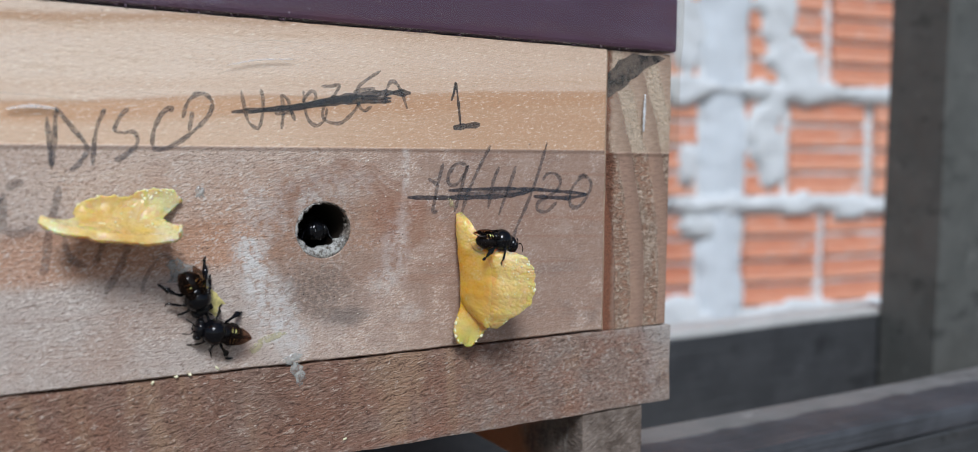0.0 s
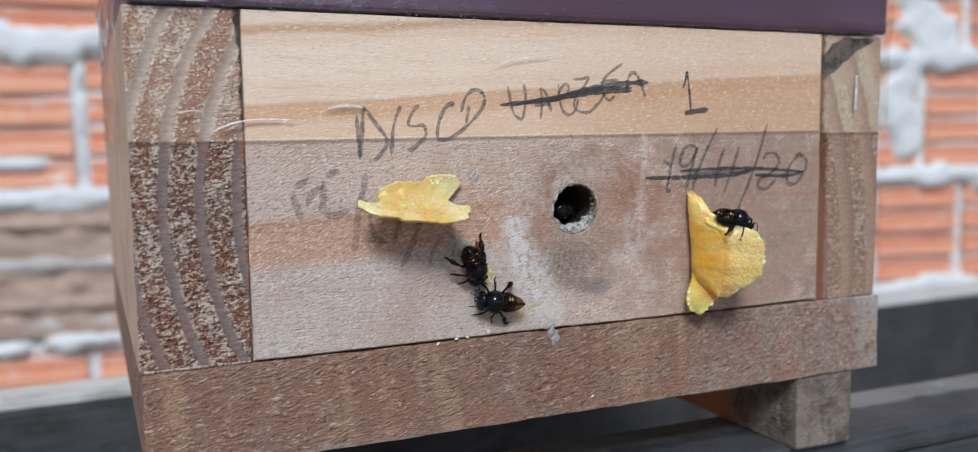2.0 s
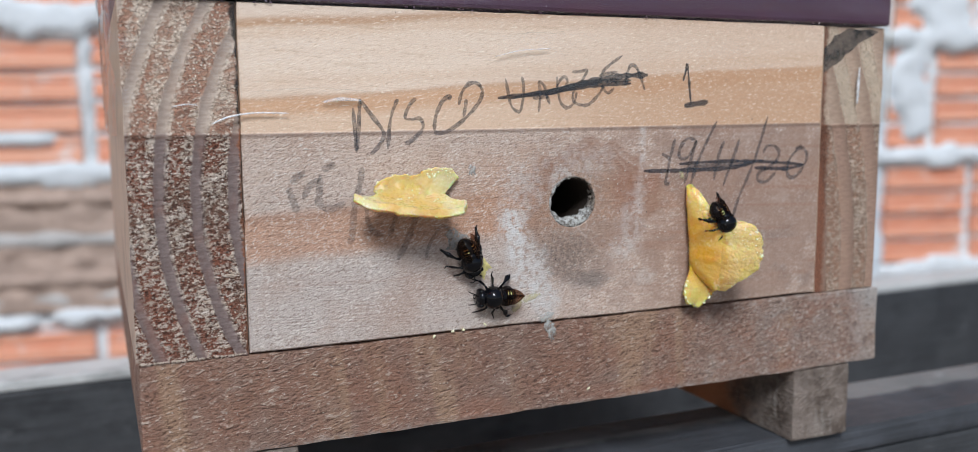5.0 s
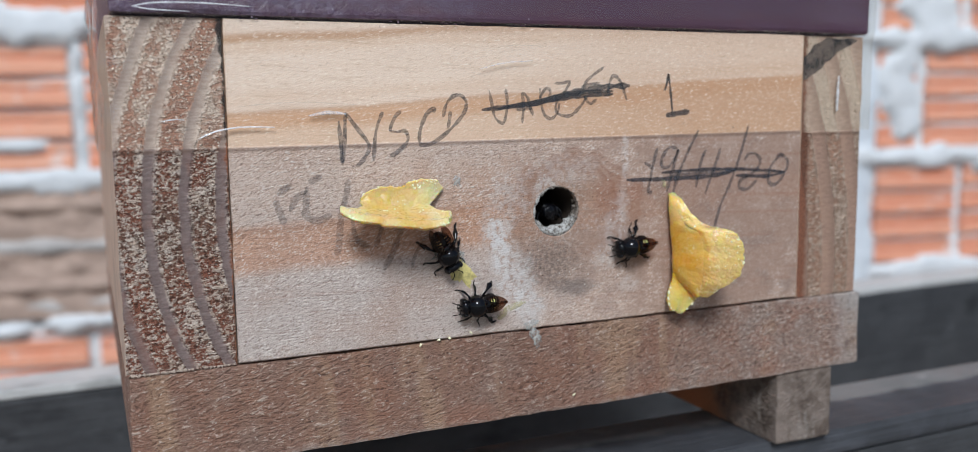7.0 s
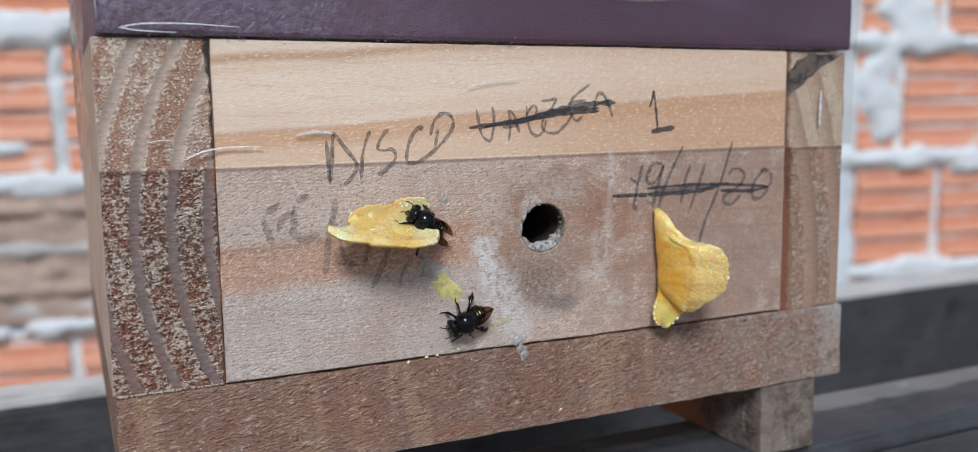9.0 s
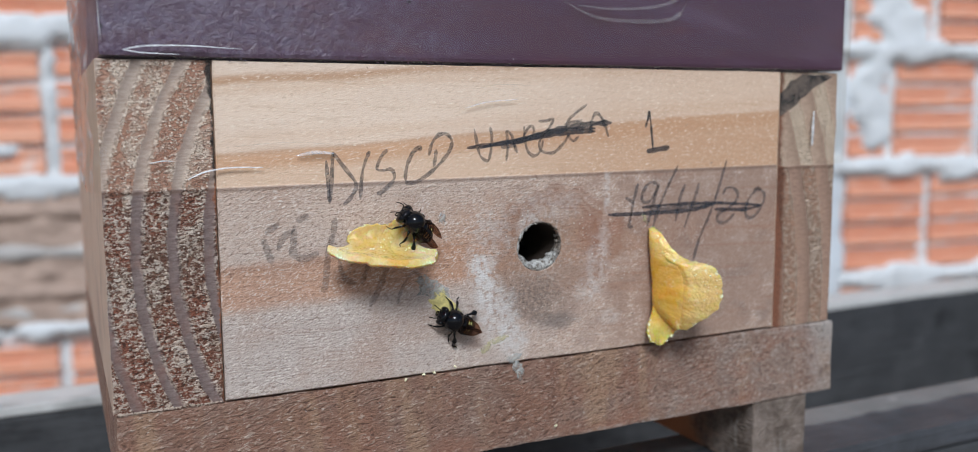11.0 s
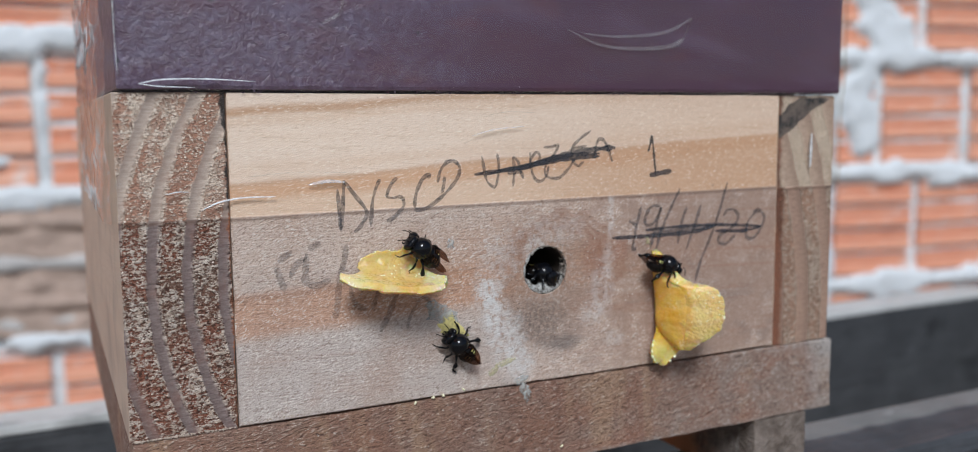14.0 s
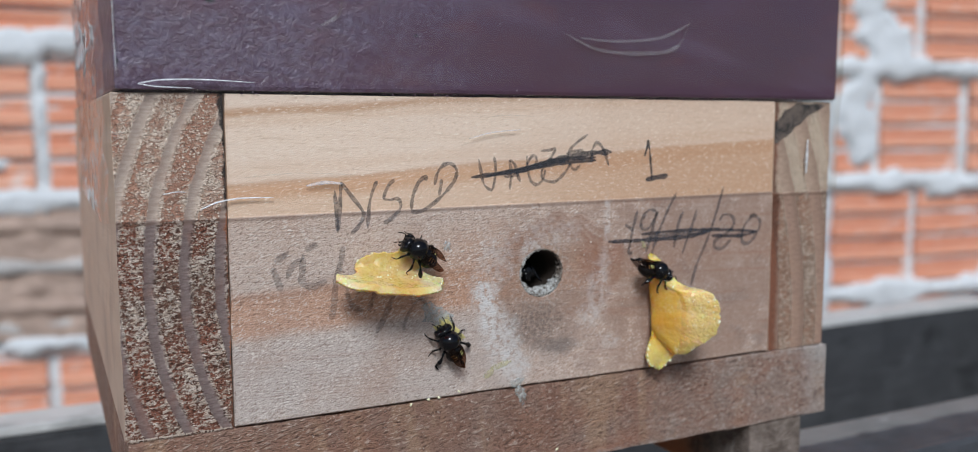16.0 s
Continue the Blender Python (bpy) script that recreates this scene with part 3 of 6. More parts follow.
def wing_film(name, tint):
    """Thin smoky wing membrane: it stains what lies behind it, and glints."""
    k = Tree(name)
    t = k.t
    t.nodes.remove(k.b)
    film = t.nodes.new("ShaderNodeBsdfTransparent")
    k.put(film.inputs["Color"], k.blend(k.noise(k.coords(), 0.7, 3), tint, tuple(c * 0.7 for c in tint)))
    shine = t.nodes.new("ShaderNodeBsdfGlossy")
    shine.inputs["Roughness"].default_value = 0.3
    shine.inputs["Color"].default_value = (0.6, 0.5, 0.45, 1)
    mix = t.nodes.new("ShaderNodeMixShader")
    mix.inputs[0].default_value = 0.04
    t.links.new(film.outputs[0], mix.inputs[1])
    t.links.new(shine.outputs[0], mix.inputs[2])
    t.links.new(mix.outputs[0], t.nodes["Material Output"].inputs["Surface"])
    return k.m


def crust_mud(name):
    """Dried mud and resin: pale grey crumbs over dark brown."""
    k = Tree(name, 0.95)
    p = k.coords()
    n = k.noise(p, 0.9, 5, 0.75)
    big = k.noise(p, 0.2, 3)
    col = k.blend(k.span(n, 0.36, 0.6), (0.16, 0.13, 0.105), (0.64, 0.63, 0.60))
    col = k.blend(k.span(big, 0.54, 0.72, 0, 0.7), col, (0.16, 0.115, 0.085))
    x, y, z = k.axes(p)
    lean = k.math("ADD", k.math("MULTIPLY", k.math("SUBTRACT", x, 74.8), 0.7), k.math("MULTIPLY", k.math("SUBTRACT", z, 27.2), 0.75))
    lean = k.math("ADD", lean, k.math("MULTIPLY", k.math("SUBTRACT", k.noise(p, 0.5, 3, 0.6), 0.5), 8.0))
    col = k.blend(k.span(lean, 0.8, 3.2, 0, 0.85), col, k.blend(k.span(n, 0.42, 0.6), (0.045, 0.030, 0.022), (0.26, 0.20, 0.155)))
    return k.done(col, 0.95, k.bump(n, 1.0, 0.0009))


def weathered(name, a, b, along=(14, 300, 300), mottle=0.5, lip=None):
    """Old sawn timber gone grey, with long grain, cloudy stains, dark dents and pale scuffs."""
    k = Tree(name, 0.7)
    g = k.noise(k.coords(along), 1.0, 4, 0.65, 0.3)
    cloud = k.noise(k.coords((38, 38, 38)), 1.0, 4, 0.65, 0.4)
    col = k.blend(k.blend(mottle, g, k.span(cloud, 0.3, 0.7)), a, b)
    st = k.noise(k.coords((24, 40, 60), shift=(2, 0, 0)), 1.0, 4, 0.6)
    col = k.blend(k.span(st, 0.56, 0.72, 0, 0.7), col, tuple(c * 0.5 for c in a))
    dent = k.noise(k.coords((90, 90, 140), shift=(1, 0, 7)), 1.0, 3, 0.5)
    col = k.blend(k.span(dent, 0.66, 0.76, 0, 0.7), col, tuple(c * 0.35 for c in a))
    sc = k.noise(k.coords((60, 110, 110), shift=(5, 0, 0)), 1.0, 4, 0.7)
    col = k.blend(k.span(sc, 0.60, 0.76, 0, 0.6), col, tuple(min(1, c * 1.9) for c in b))
    if lip:
        x, y, z = k.axes(k.coords())
        col = k.blend(k.span(k.math("ADD", y, k.math("MULTIPLY", cloud, 8.0)), 5.0, 8.5, 0.92, 0.0), col, k.blend(k.span(cloud, 0.35, 0.7), lip, tuple(c * 2.0 for c in lip)))
    return k.done(col, k.span(st, 0.3, 0.7, 0.5, 0.8), k.bump(k.math("ADD", g, k.math("MULTIPLY", cloud, 0.6)), 0.5, 0.002))


def brick_clay():
    """Pale orange fired clay, dusted with cement, each block fired a little differently."""
    k = Tree("brick_clay", 0.8)
    r = k.chance()
    n = k.noise(k.coords((9, 9, 40)), 1.0, 4, 0.6)
    base = k.blend(r, (0.66, 0.235, 0.135), (0.80, 0.40, 0.27))
    col = k.blend(k.span(n, 0.35, 0.7, 0, 0.6), base, (0.78, 0.42, 0.29))
    scorch = k.noise(k.coords((14, 14, 120), shift=(1, 0, 3)), 1.0, 3, 0.6)
    col = k.blend(k.span(scorch, 0.56, 0.72, 0, 0.55), col, (0.50, 0.15, 0.085))
    dust = k.noise(k.coords((22, 22, 22)), 1.0, 4, 0.65)
    col = k.blend(k.span(dust, 0.54, 0.72, 0, 0.7), col, (0.74, 0.68, 0.64))
    return k.done(col, 0.85, k.bump(dust, 0.4, 0.003))


def mortar_grey(name="mortar_grey", a=(0.54, 0.55, 0.56), b=(0.76, 0.78, 0.80)):
    k = Tree(name, 0.9)
    n = k.noise(k.coords((16, 16, 16)), 1.0, 5, 0.65)
    col = k.blend(n, a, b)
    col = k.blend(k.span(k.noise(k.coords((5, 5, 5)), 1.0, 3), 0.55, 0.7, 0, 0.4), col, (0.36, 0.34, 0.33))
    return k.done(col, 0.9, k.bump(k.noise(k.coords((60, 60, 60)), 1.0, 4), 0.6, 0.006))


PINE, BOARD, TIMBER, BATTEN, PAINT = front_pine(), board_pine(), base_timber(), batten_wood(), lid_paint()
GRAIN_A = end_grain("end_grain_wide_rings", 61, 31, 7.0, 54.2, 0.40, 0.3, (0.30, 0.125, 0.078), (0.215, 0.152, 0.142), (0.93, 0.80, 0.69), reach=0.5, ink=0.95)
GRAIN_B = end_grain("end_grain_slant_rings", 10, 5, 9.6, 147.2, 0.58, 149.4, (0.44, 0.285, 0.20), (0.39, 0.24, 0.175), (0.72, 0.57, 0.455), 0.7, (0.21, 0.072, 0.036), 2.2, relief=0.0012)
# White mixed into the fold tapes stands in for highlights and glare.
TAPE, VEIL, GLINT_TAPE = clear_tape(), clear_tape("tape_glint_white", 0.75, 0.15), clear_tape("tape_glint_faint", 0.35, 0.1)
FAINT_VEIL = clear_tape("scuffed_glare_tape", 0.05, 0.5, 0.04, 0.015)
PENCIL, MARKER, FAINT = graphite("graphite", 0.72, (0.060, 0.060, 0.068)), graphite("marker", 0.92, (0.032, 0.034, 0.043), 0.2), graphite("faint_pencil", 0.46, (0.06, 0.056, 0.058), 0.55)
INK = rubbed_ink("worn_ink")
WAX = wax("lemon_wax", (0.67, 0.415, 0.125), (0.71, 0.49, 0.21), tips=((-14, 0, 4, 3), (9, 5, 4.5, 3.5), (7, -2, 3.5, 3)))
HONEY = wax("honey_wax", (0.74, 0.36, 0.045), (0.77, 0.45, 0.11), True)
FILM, THIN = plain("wax_film", (0.66, 0.56, 0.22), 0.3, 0.5, 0.25, depth=0.0004, alpha=0.88, thin=0.75), plain("thin_wax", (0.62, 0.56, 0.32), 0.45, 0.8, 0.3, alpha=0.45)
GREYWAX = plain("grey_wax", (0.50, 0.50, 0.47), 0.25, 0.8, 0.65, spec=0.6, alpha=0.58, thin=0.3)
CRUST = crust_mud("entrance_crust")
# Near black: the hole's inner shade as colour; resin specks share it.
RESIN_SHADE = plain("resin_and_bore_shade", (0.045, 0.032, 0.024), 0.7, 1.5, 0.5)
FIBRE = plain("torn_fibre", (0.44, 0.34, 0.27), 0.8, 0.8, 0.5)
GRIT = plain("pale_grit", (0.70, 0.66, 0.60), 0.6, 0.8, 0.3)
# Slat and cap are paler than the timber below: sky light in the colours.
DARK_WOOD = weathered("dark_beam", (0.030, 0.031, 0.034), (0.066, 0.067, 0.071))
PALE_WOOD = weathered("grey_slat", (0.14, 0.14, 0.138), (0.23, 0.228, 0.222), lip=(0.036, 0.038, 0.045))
CAP_WOOD = weathered("skylit_cap", (0.48, 0.475, 0.46), (0.62, 0.615, 0.60))
POST_WOOD = weathered("post_wood", (0.075, 0.076, 0.070), (0.125, 0.124, 0.115), (70, 70, 22))
CLAY, MORTAR, CEMENT = brick_clay(), mortar_grey(), mortar_grey("cement_strip", (0.55, 0.58, 0.62), (0.70, 0.74, 0.78))
RUBBLE = plain("broken_clay", (0.40, 0.29, 0.235), 0.9, 0.03, 0.5, depth=0.004)
DUSTY = plain("dusty_clay", (0.44, 0.41, 0.39), 0.9, 0.03, 0.3, depth=0.004)
SOIL = plain("ground_soil", (0.20, 0.17, 0.14), 0.95, 0.01, 0.4, depth=0.01)
CHITIN = plain("black_chitin", (0.0035, 0.0036, 0.005), 0.12, 2.0, 0.3, spec=0.30, depth=0.00002)
CHITIN_B = plain("brown_chitin", (0.0075, 0.0052, 0.0045), 0.2, 2.0, 0.4, spec=0.18, depth=0.00001)
HAIR = plain("dark_hair", (0.014, 0.009, 0.0065), 0.8, 2.0, 0.4)
YELLOW = plain("yellow_band", (0.74, 0.70, 0.24), 0.35, 2.0, 0.1)
SMOKE = wing_film("smoky_wing", (0.66, 0.50, 0.41))


# ---------------------------------------------------------------- mesh helpers
def part(name, bm, material, parent=None, label="", smooth=False):
    me = bpy.data.meshes.new(name)
    bmesh.ops.recalc_face_normals(bm, faces=bm.faces)
    bm.to_mesh(me)
    bm.free()
    me.materials.append(material)
    if smooth:
        for f in me.polygons:
            f.use_smooth = True
    ob = new(name, me)
    ob.parent = parent
    return tagged(ob, label)


def thing(name, at, label, category, group="", kind=""):
    e = new(name)
    e.empty_display_size = 0.01
    e.location = at
    return tagged(e, label, category, group, kind)


def sawn(x0, x1, y0, y1, z0, z1, bevel=0.4 * MM, jag=0.0, step=4 * MM, seed=0.0):
    """A board with eased, slightly uneven edges; cut fine enough along x and z for the unevenness to show."""
    bm = bmesh.new()
    bmesh.ops.create_cube(bm, size=1)
    for v in bm.verts:
        v.co = ((x0 + x1) / 2 + v.co.x * (x1 - x0), (y0 + y1) / 2 + v.co.y * (y1 - y0), (z0 + z1) / 2 + v.co.z * (z1 - z0))
    if bevel:
        bmesh.ops.bevel(bm, geom=bm.edges[:], offset=bevel, segments=2, profile=0.6, affect="EDGES")
    if jag:
        for axis, lo, hi in ((0, x0, x1), (2, z0, z1)):
            n = int((hi - lo) / step)
            for i in range(1, n):
                co, no = [0, 0, 0], [0, 0, 0]
                co[axis], no[axis] = lo + (hi - lo) * i / n, 1
                bmesh.ops.bisect_plane(bm, geom=bm.verts[:] + bm.edges[:] + bm.faces[:], plane_co=co, plane_no=no)
        for v in bm.verts:
            q = v.co * 380 + Vector((seed, seed, seed))
            d = noise.noise_vector(q) + 0.5 * noise.noise_vector(q * 3)
            v.co += Vector((d.x, d.y * 0.35, d.z)) * jag
    return bm


def spline(points, per=8):
    """A smooth line through a few points."""
    p = [Vector(a) for a in points]
    if len(p) < 3:
        return [p[0].lerp(p[-1], i / per) for i in range(per + 1)]
    p = [p[0] * 2 - p[1], *p, p[-1] * 2 - p[-2]]
    out = []
    for a, b, c, d in zip(p, p[1:], p[2:], p[3:]):
        for i in range(per):
            t = i / per
            out.append(0.5 * (2 * b + (c - a) * t + (2 * a - 5 * b + 4 * c - d) * t * t + (3 * b - a - 3 * c + d) * t ** 3))
    return [*out, p[-2]]


def tube(bm, line, radii, sides=7, flat=1.0):
    """A round (or flattened) limb along a line."""
    rows = []
    for i, c in enumerate(line):
        d = (line[min(i + 1, len(line) - 1)] - line[max(i - 1, 0)]).normalized()
        a = d.orthogonal().normalized()
        b = d.cross(a)
        r = radii[min(int(i * len(radii) / len(line)), len(radii) - 1)] if not callable(radii) else radii(i / (len(line) - 1))
        rows.append([bm.verts.new(c + (a * math.cos(s) + b * math.sin(s) * flat) * r) for s in [2 * math.pi * k / sides for k in range(sides)]])
    for p, q in zip(rows, rows[1:]):
        for k in range(sides):
            bm.faces.new((p[k], p[(k + 1) % sides], q[(k + 1) % sides], q[k]))
    bm.faces.new(rows[0][::-1])
    bm.faces.new(rows[-1])
    return bm


def ball(bm, center, radii, seg=20, rings=12, shape=None):
    r = bmesh.ops.create_uvsphere(bm, u_segments=seg, v_segments=rings, radius=1)
    for v in r["verts"]:
        c = v.co.copy()
        if shape:
            c = shape(c)
        v.co = Vector(center) + Vector((c.x * radii[0], c.y * radii[1], c.z * radii[2]))
    return bm


def sheet(bm, f, nu, nv):
    """A grid of points f(u, v), u and v from 0 to 1."""
    g = [[bm.verts.new(f(i / nu, j / nv)) for i in range(nu + 1)] for j in range(nv + 1)]
    for j in range(nv):
        for i in range(nu):
            bm.faces.new((g[j][i], g[j][i + 1], g[j + 1][i + 1], g[j + 1][i]))
    return bm


def thick(ob, t, offset=0.0):
    s = ob.modifiers.new("thickness", "SOLIDIFY")
    s.thickness, s.offset = t, offset
    return ob


def between(rows, v):
    """Smoothly through the rows of a small table whose first column runs upwards."""
    n = len(rows)
    i = max(j for j in range(n - 1) if rows[j][0] <= max(v, rows[0][0]))
    p, a, b, q = rows[max(i - 1, 0)], rows[i], rows[i + 1], rows[min(i + 2, n - 1)]
    h = b[0] - a[0]
    t = min(1, max(0, (v - a[0]) / h))
    out = []
    for c in range(1, len(a)):
        ma = (b[c] - p[c]) / max(b[0] - p[0], 1e-6) * h
        mb = (q[c] - a[c]) / max(q[0] - a[0], 1e-6) * h
        out.append((2 * t ** 3 - 3 * t * t + 1) * a[c] + (t ** 3 - 2 * t * t + t) * ma + (3 * t * t - 2 * t ** 3) * b[c] + (t ** 3 - t * t) * mb)
    return out


# ---------------------------------------------------------------- ground and wall
def ground():
    bm = bmesh.new()
    bmesh.ops.create_grid(bm, x_segments=40, y_segments=40, size=400)
    ob = part("ground", bm, SOIL)
    tagged(ob, "bare trodden soil of the yard", "ground", kind="structure")


WALL_TURN = math.atan(-0.15)
WALL = Matrix.Translation((0, 1.235, 0)) @ Matrix.Rotation(WALL_TURN, 4, "Z")
COURSE, JOINT = 0.212, 1.059


def clay_block(w, h, ridges=4):
    """Hollow clay block, its face ribbed lengthwise."""
    bm = bmesh.new()
    prof = []
    for i in range(ridges):
        z0 = h * i / ridges
        s = h / ridges
        prof += [(0.0, z0 + s * 0.04), (0.0, z0 + s * 0.40), (0.005, z0 + s * 0.46), (0.005, z0 + s * 0.54), (0.001, z0 + s * 0.60), (0.001, z0 + s * 0.80), (0.022, z0 + s * 0.84), (0.022, z0 + s * 0.99)]
    prof = [(0.09, 0), (0.004, 0), *prof, (0.004, h), (0.09, h)]
    a = [bm.verts.new((-w / 2, y, z)) for y, z in prof]
    b = [bm.verts.new((w / 2, y, z)) for y, z in prof]
    for i in range(len(prof) - 1):
        bm.faces.new((a[i], b[i], b[i + 1], a[i + 1]))
    bm.faces.new(a)
    bm.faces.new(b[::-1])
    return bm


def brick_wall():
    root = tagged(new("wall_back"), "unplastered wall of ribbed orange clay blocks in pale mortar", "wall", kind="structure")
    root.matrix_world = WALL
    # mortar bed behind the blocks' faces; smeared over them in places
    smear = ((1.412, 1.318, 0.10, 0.055), (1.405, 0.845, 0.11, 0.034), (1.352, 1.245, 0.045, 0.045), (1.62, 1.272, 0.15, 0.026), (1.36, 1.14, 0.03, 0.07), (0.02, 1.285, 0.06, 0.02),
             (-0.135, 1.290, 0.09, 0.016), (-0.05, 0.855, 0.07, 0.016), (-0.03, 1.17, 0.010, 0.11), (-0.20, 0.84, 0.05, 0.03), (1.37, 1.43, 0.07, 0.07), (1.16, 1.26, 0.06, 0.04),
             (1.15, 0.86, 0.08, 0.03), (-0.13, 1.11, 0.05, 0.012), (1.60, 1.05, 0.20, 0.03), (0.0, 1.06, 0.2, 0.012), (1.70, 0.85, 0.16, 0.03), (1.17, 1.13, 0.03, 0.09), (1.335, 1.21, 0.035, 0.10), (1.20, 1.02, 0.05, 0.03), (1.165, 1.36, 0.03, 0.10))

    def skin(u, v):
        x, z = -2.0 + 5.6 * u, 2.9 * v
        n = noise.noise(Vector((x * 9, z * 9, 2.0)))
        m = noise.noise(Vector((x * 31, z * 31, 5)))
        y = 0.006 + 0.007 * n + 0.004 * m
        if 0.7 < z < 1.6 and (x < 0.3 or x > 1.05):
            most = max(1.0 - math.sqrt(((x - a) / w) ** 2 + ((z - b) / h) ** 2) for a, b, w, h in smear)
            over = most + 0.75 * n + 0.45 * m - 0.15
            # squeezed-out mortar along the beds, in uneven tongues
            bed = abs((z - JOINT + COURSE / 2) % COURSE - COURSE / 2)
            tongue = 0.013 + 0.024 * noise.noise(Vector((x * 6, round((z - JOINT) / COURSE) * 3.7, 1.0))) + 0.014 * noise.noise(Vector((x * 24, z * 12, 9.0)))
            over = max(over, (tongue - bed) * 40)
            y -= 0.022 * min(1, max(0, over * 5))
        return Vector((x, y, z))
    bm = sheet(bmesh.new(), skin, 620, 320)
    part("mortar", bm, MORTAR, root, "pale grey rough mortar, trowelled over the joints", True)
    bm = sawn(-2.0, 3.6, 0.02, 0.12, 0, 2.9, 0)
    part("wall_core", bm, MORTAR, root)
    meshes = {}
    rng = random.Random(4)
    for k in range(-4, 8):
        z0 = JOINT + COURSE * (k - 1)
        if z0 < -0.02 or z0 > 2.6:
            continue
        odd = k % 2
        runs = [(-2.0, 1.19, -0.0325 if odd else -0.177), (1.305, 3.5, 1.60 if odd else 1.486)]
        for lo, hi, seam in runs:
            pitch = 0.211 if lo < 0 else 0.205
            n0 = math.ceil((lo - seam) / pitch) - 1
            for i in range(n0, n0 + 40):
                a, b = max(lo, seam + i * pitch + 0.012), min(hi, seam + (i + 1) * pitch - 0.012)
                if b - a < 0.03:
                    continue
                if k == 0 and lo < 0 and -0.17 < a < 0.02:
                    continue
                w = round(b - a, 2)
                h = 0.178 + 0.004 * rng.randint(0, 2)
                key = (w, round(h, 3))
                if key not in meshes:
                    bm = clay_block(w, h)
                    me = bpy.data.meshes.new("brick")
                    bmesh.ops.recalc_face_normals(bm, faces=bm.faces)
                    bm.to_mesh(me)
                    bm.free()
                    me.materials.append(CLAY)
                    meshes[key] = me
                ob = new("brick", meshes[key])
                ob.parent = root
                ob.location = ((a + b) / 2, -0.004 + 0.003 * rng.uniform(-1, 1), z0 + 0.016)
                ob.rotation_euler = (0, radians(rng.uniform(-0.8, 0.8)), 0)
    # one block with its face knocked off, showing ragged layers
    def core(u, v):
        x, z = -0.168 + 0.212 * u, JOINT - COURSE + 0.014 + 0.186 * v
        return Vector((x, -0.009 + 0.006 * noise.noise(Vector((x * 25, z * 60, 1))), z))
    part("broken_core", sheet(bmesh.new(), core, 30, 30), RUBBLE, root, "brown broken inside of a clay block", True)
    for j in range(6):
        z0 = JOINT - COURSE + 0.022 + j * 0.029
        def layer(u, v, z0=z0, j=j):
            x = -0.165 + 0.21 * u
            a = 2 * math.pi * v
            r = 0.013 * (1 + 0.5 * noise.noise(Vector((x * 22, j * 3.1, 0))))
            return Vector((x, 0.000 - (0.012 + 0.012 * (j % 2)) * math.sin(a) * 0.7 + 0.008 * noise.noise(Vector((x * 30, j * 5.0, 3))), z0 + 0.010 + r * math.cos(a)))
        part("broken_layer", sheet(bmesh.new(), layer, 24, 10), RUBBLE if j % 3 else DUSTY, root, "ragged broken clay layer", True)
    # upright cement strip
    def strip(u, v):
        x = 1.197 + 0.112 * u + 0.016 * noise.noise(Vector((v * 30, round(u), 7))) + 0.012 * noise.noise(Vector((v * 80, round(u), 3)))
        return Vector((x, -0.010 + 0.02 * (abs(u - 0.5) * 2) ** 4 + 0.004 * noise.noise(Vector((u * 3, v * 40, 1))), 2.8 * v))
    part("cement_strip", sheet(bmesh.new(), strip, 8, 260), CEMENT, root, "upright grey cement strip", True)
    return root


# ---------------------------------------------------------------- stand
def stand():
    root = thing("wooden_stand", (0.07, 0.02, 0.0), "weathered grey timber stand that carries the beehive box", "stand")
    o = Vector(root.location)

    def place(name, bm, mat, label):
        for v in bm.verts:
            v.co -= o
        return part(name, bm, mat, root, label)
    # Pale slat and cap are added as lit tops over darker timber.
    place("front_slat", sawn(-1.2, 1.6, 0.003, 0.036, 1.050, 1.058, 2.0 * MM, 0.8 * MM, 60 * MM), PALE_WOOD, "scuffed grey slat, top light put into its pale colour")
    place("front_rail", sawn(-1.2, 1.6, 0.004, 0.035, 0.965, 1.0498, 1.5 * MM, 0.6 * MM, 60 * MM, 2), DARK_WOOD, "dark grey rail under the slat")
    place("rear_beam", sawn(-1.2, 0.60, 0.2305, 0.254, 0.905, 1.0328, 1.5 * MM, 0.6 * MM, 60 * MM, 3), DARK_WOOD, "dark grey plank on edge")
    place("beam_cap", sawn(-1.2, 0.60, 0.2305, 0.254, 1.0330, 1.0372, 1.0 * MM, 0.5 * MM, 60 * MM, 4), CAP_WOOD, "strip on the beam, top light put into its pale colour")
    place("post", sawn(0.576, 0.640, 0.186, 0.230, 0.0, 2.3, 2 * MM, 1.2 * MM, 90 * MM, 5), POST_WOOD, "dark rough-sawn upright post")
    place("leg", sawn(-0.62, -0.56, 0.04, 0.10, 0.0, 1.05, 2 * MM), POST_WOOD, "")
    place("leg", sawn(0.66, 0.72, 0.04, 0.10, 0.0, 1.05, 2 * MM), POST_WOOD, "")


# ---------------------------------------------------------------- the hive box
HOLE = Vector((0.0748, 0.0, 1.1272))
HIVE = Vector((0.0, 0.0, 1.1))


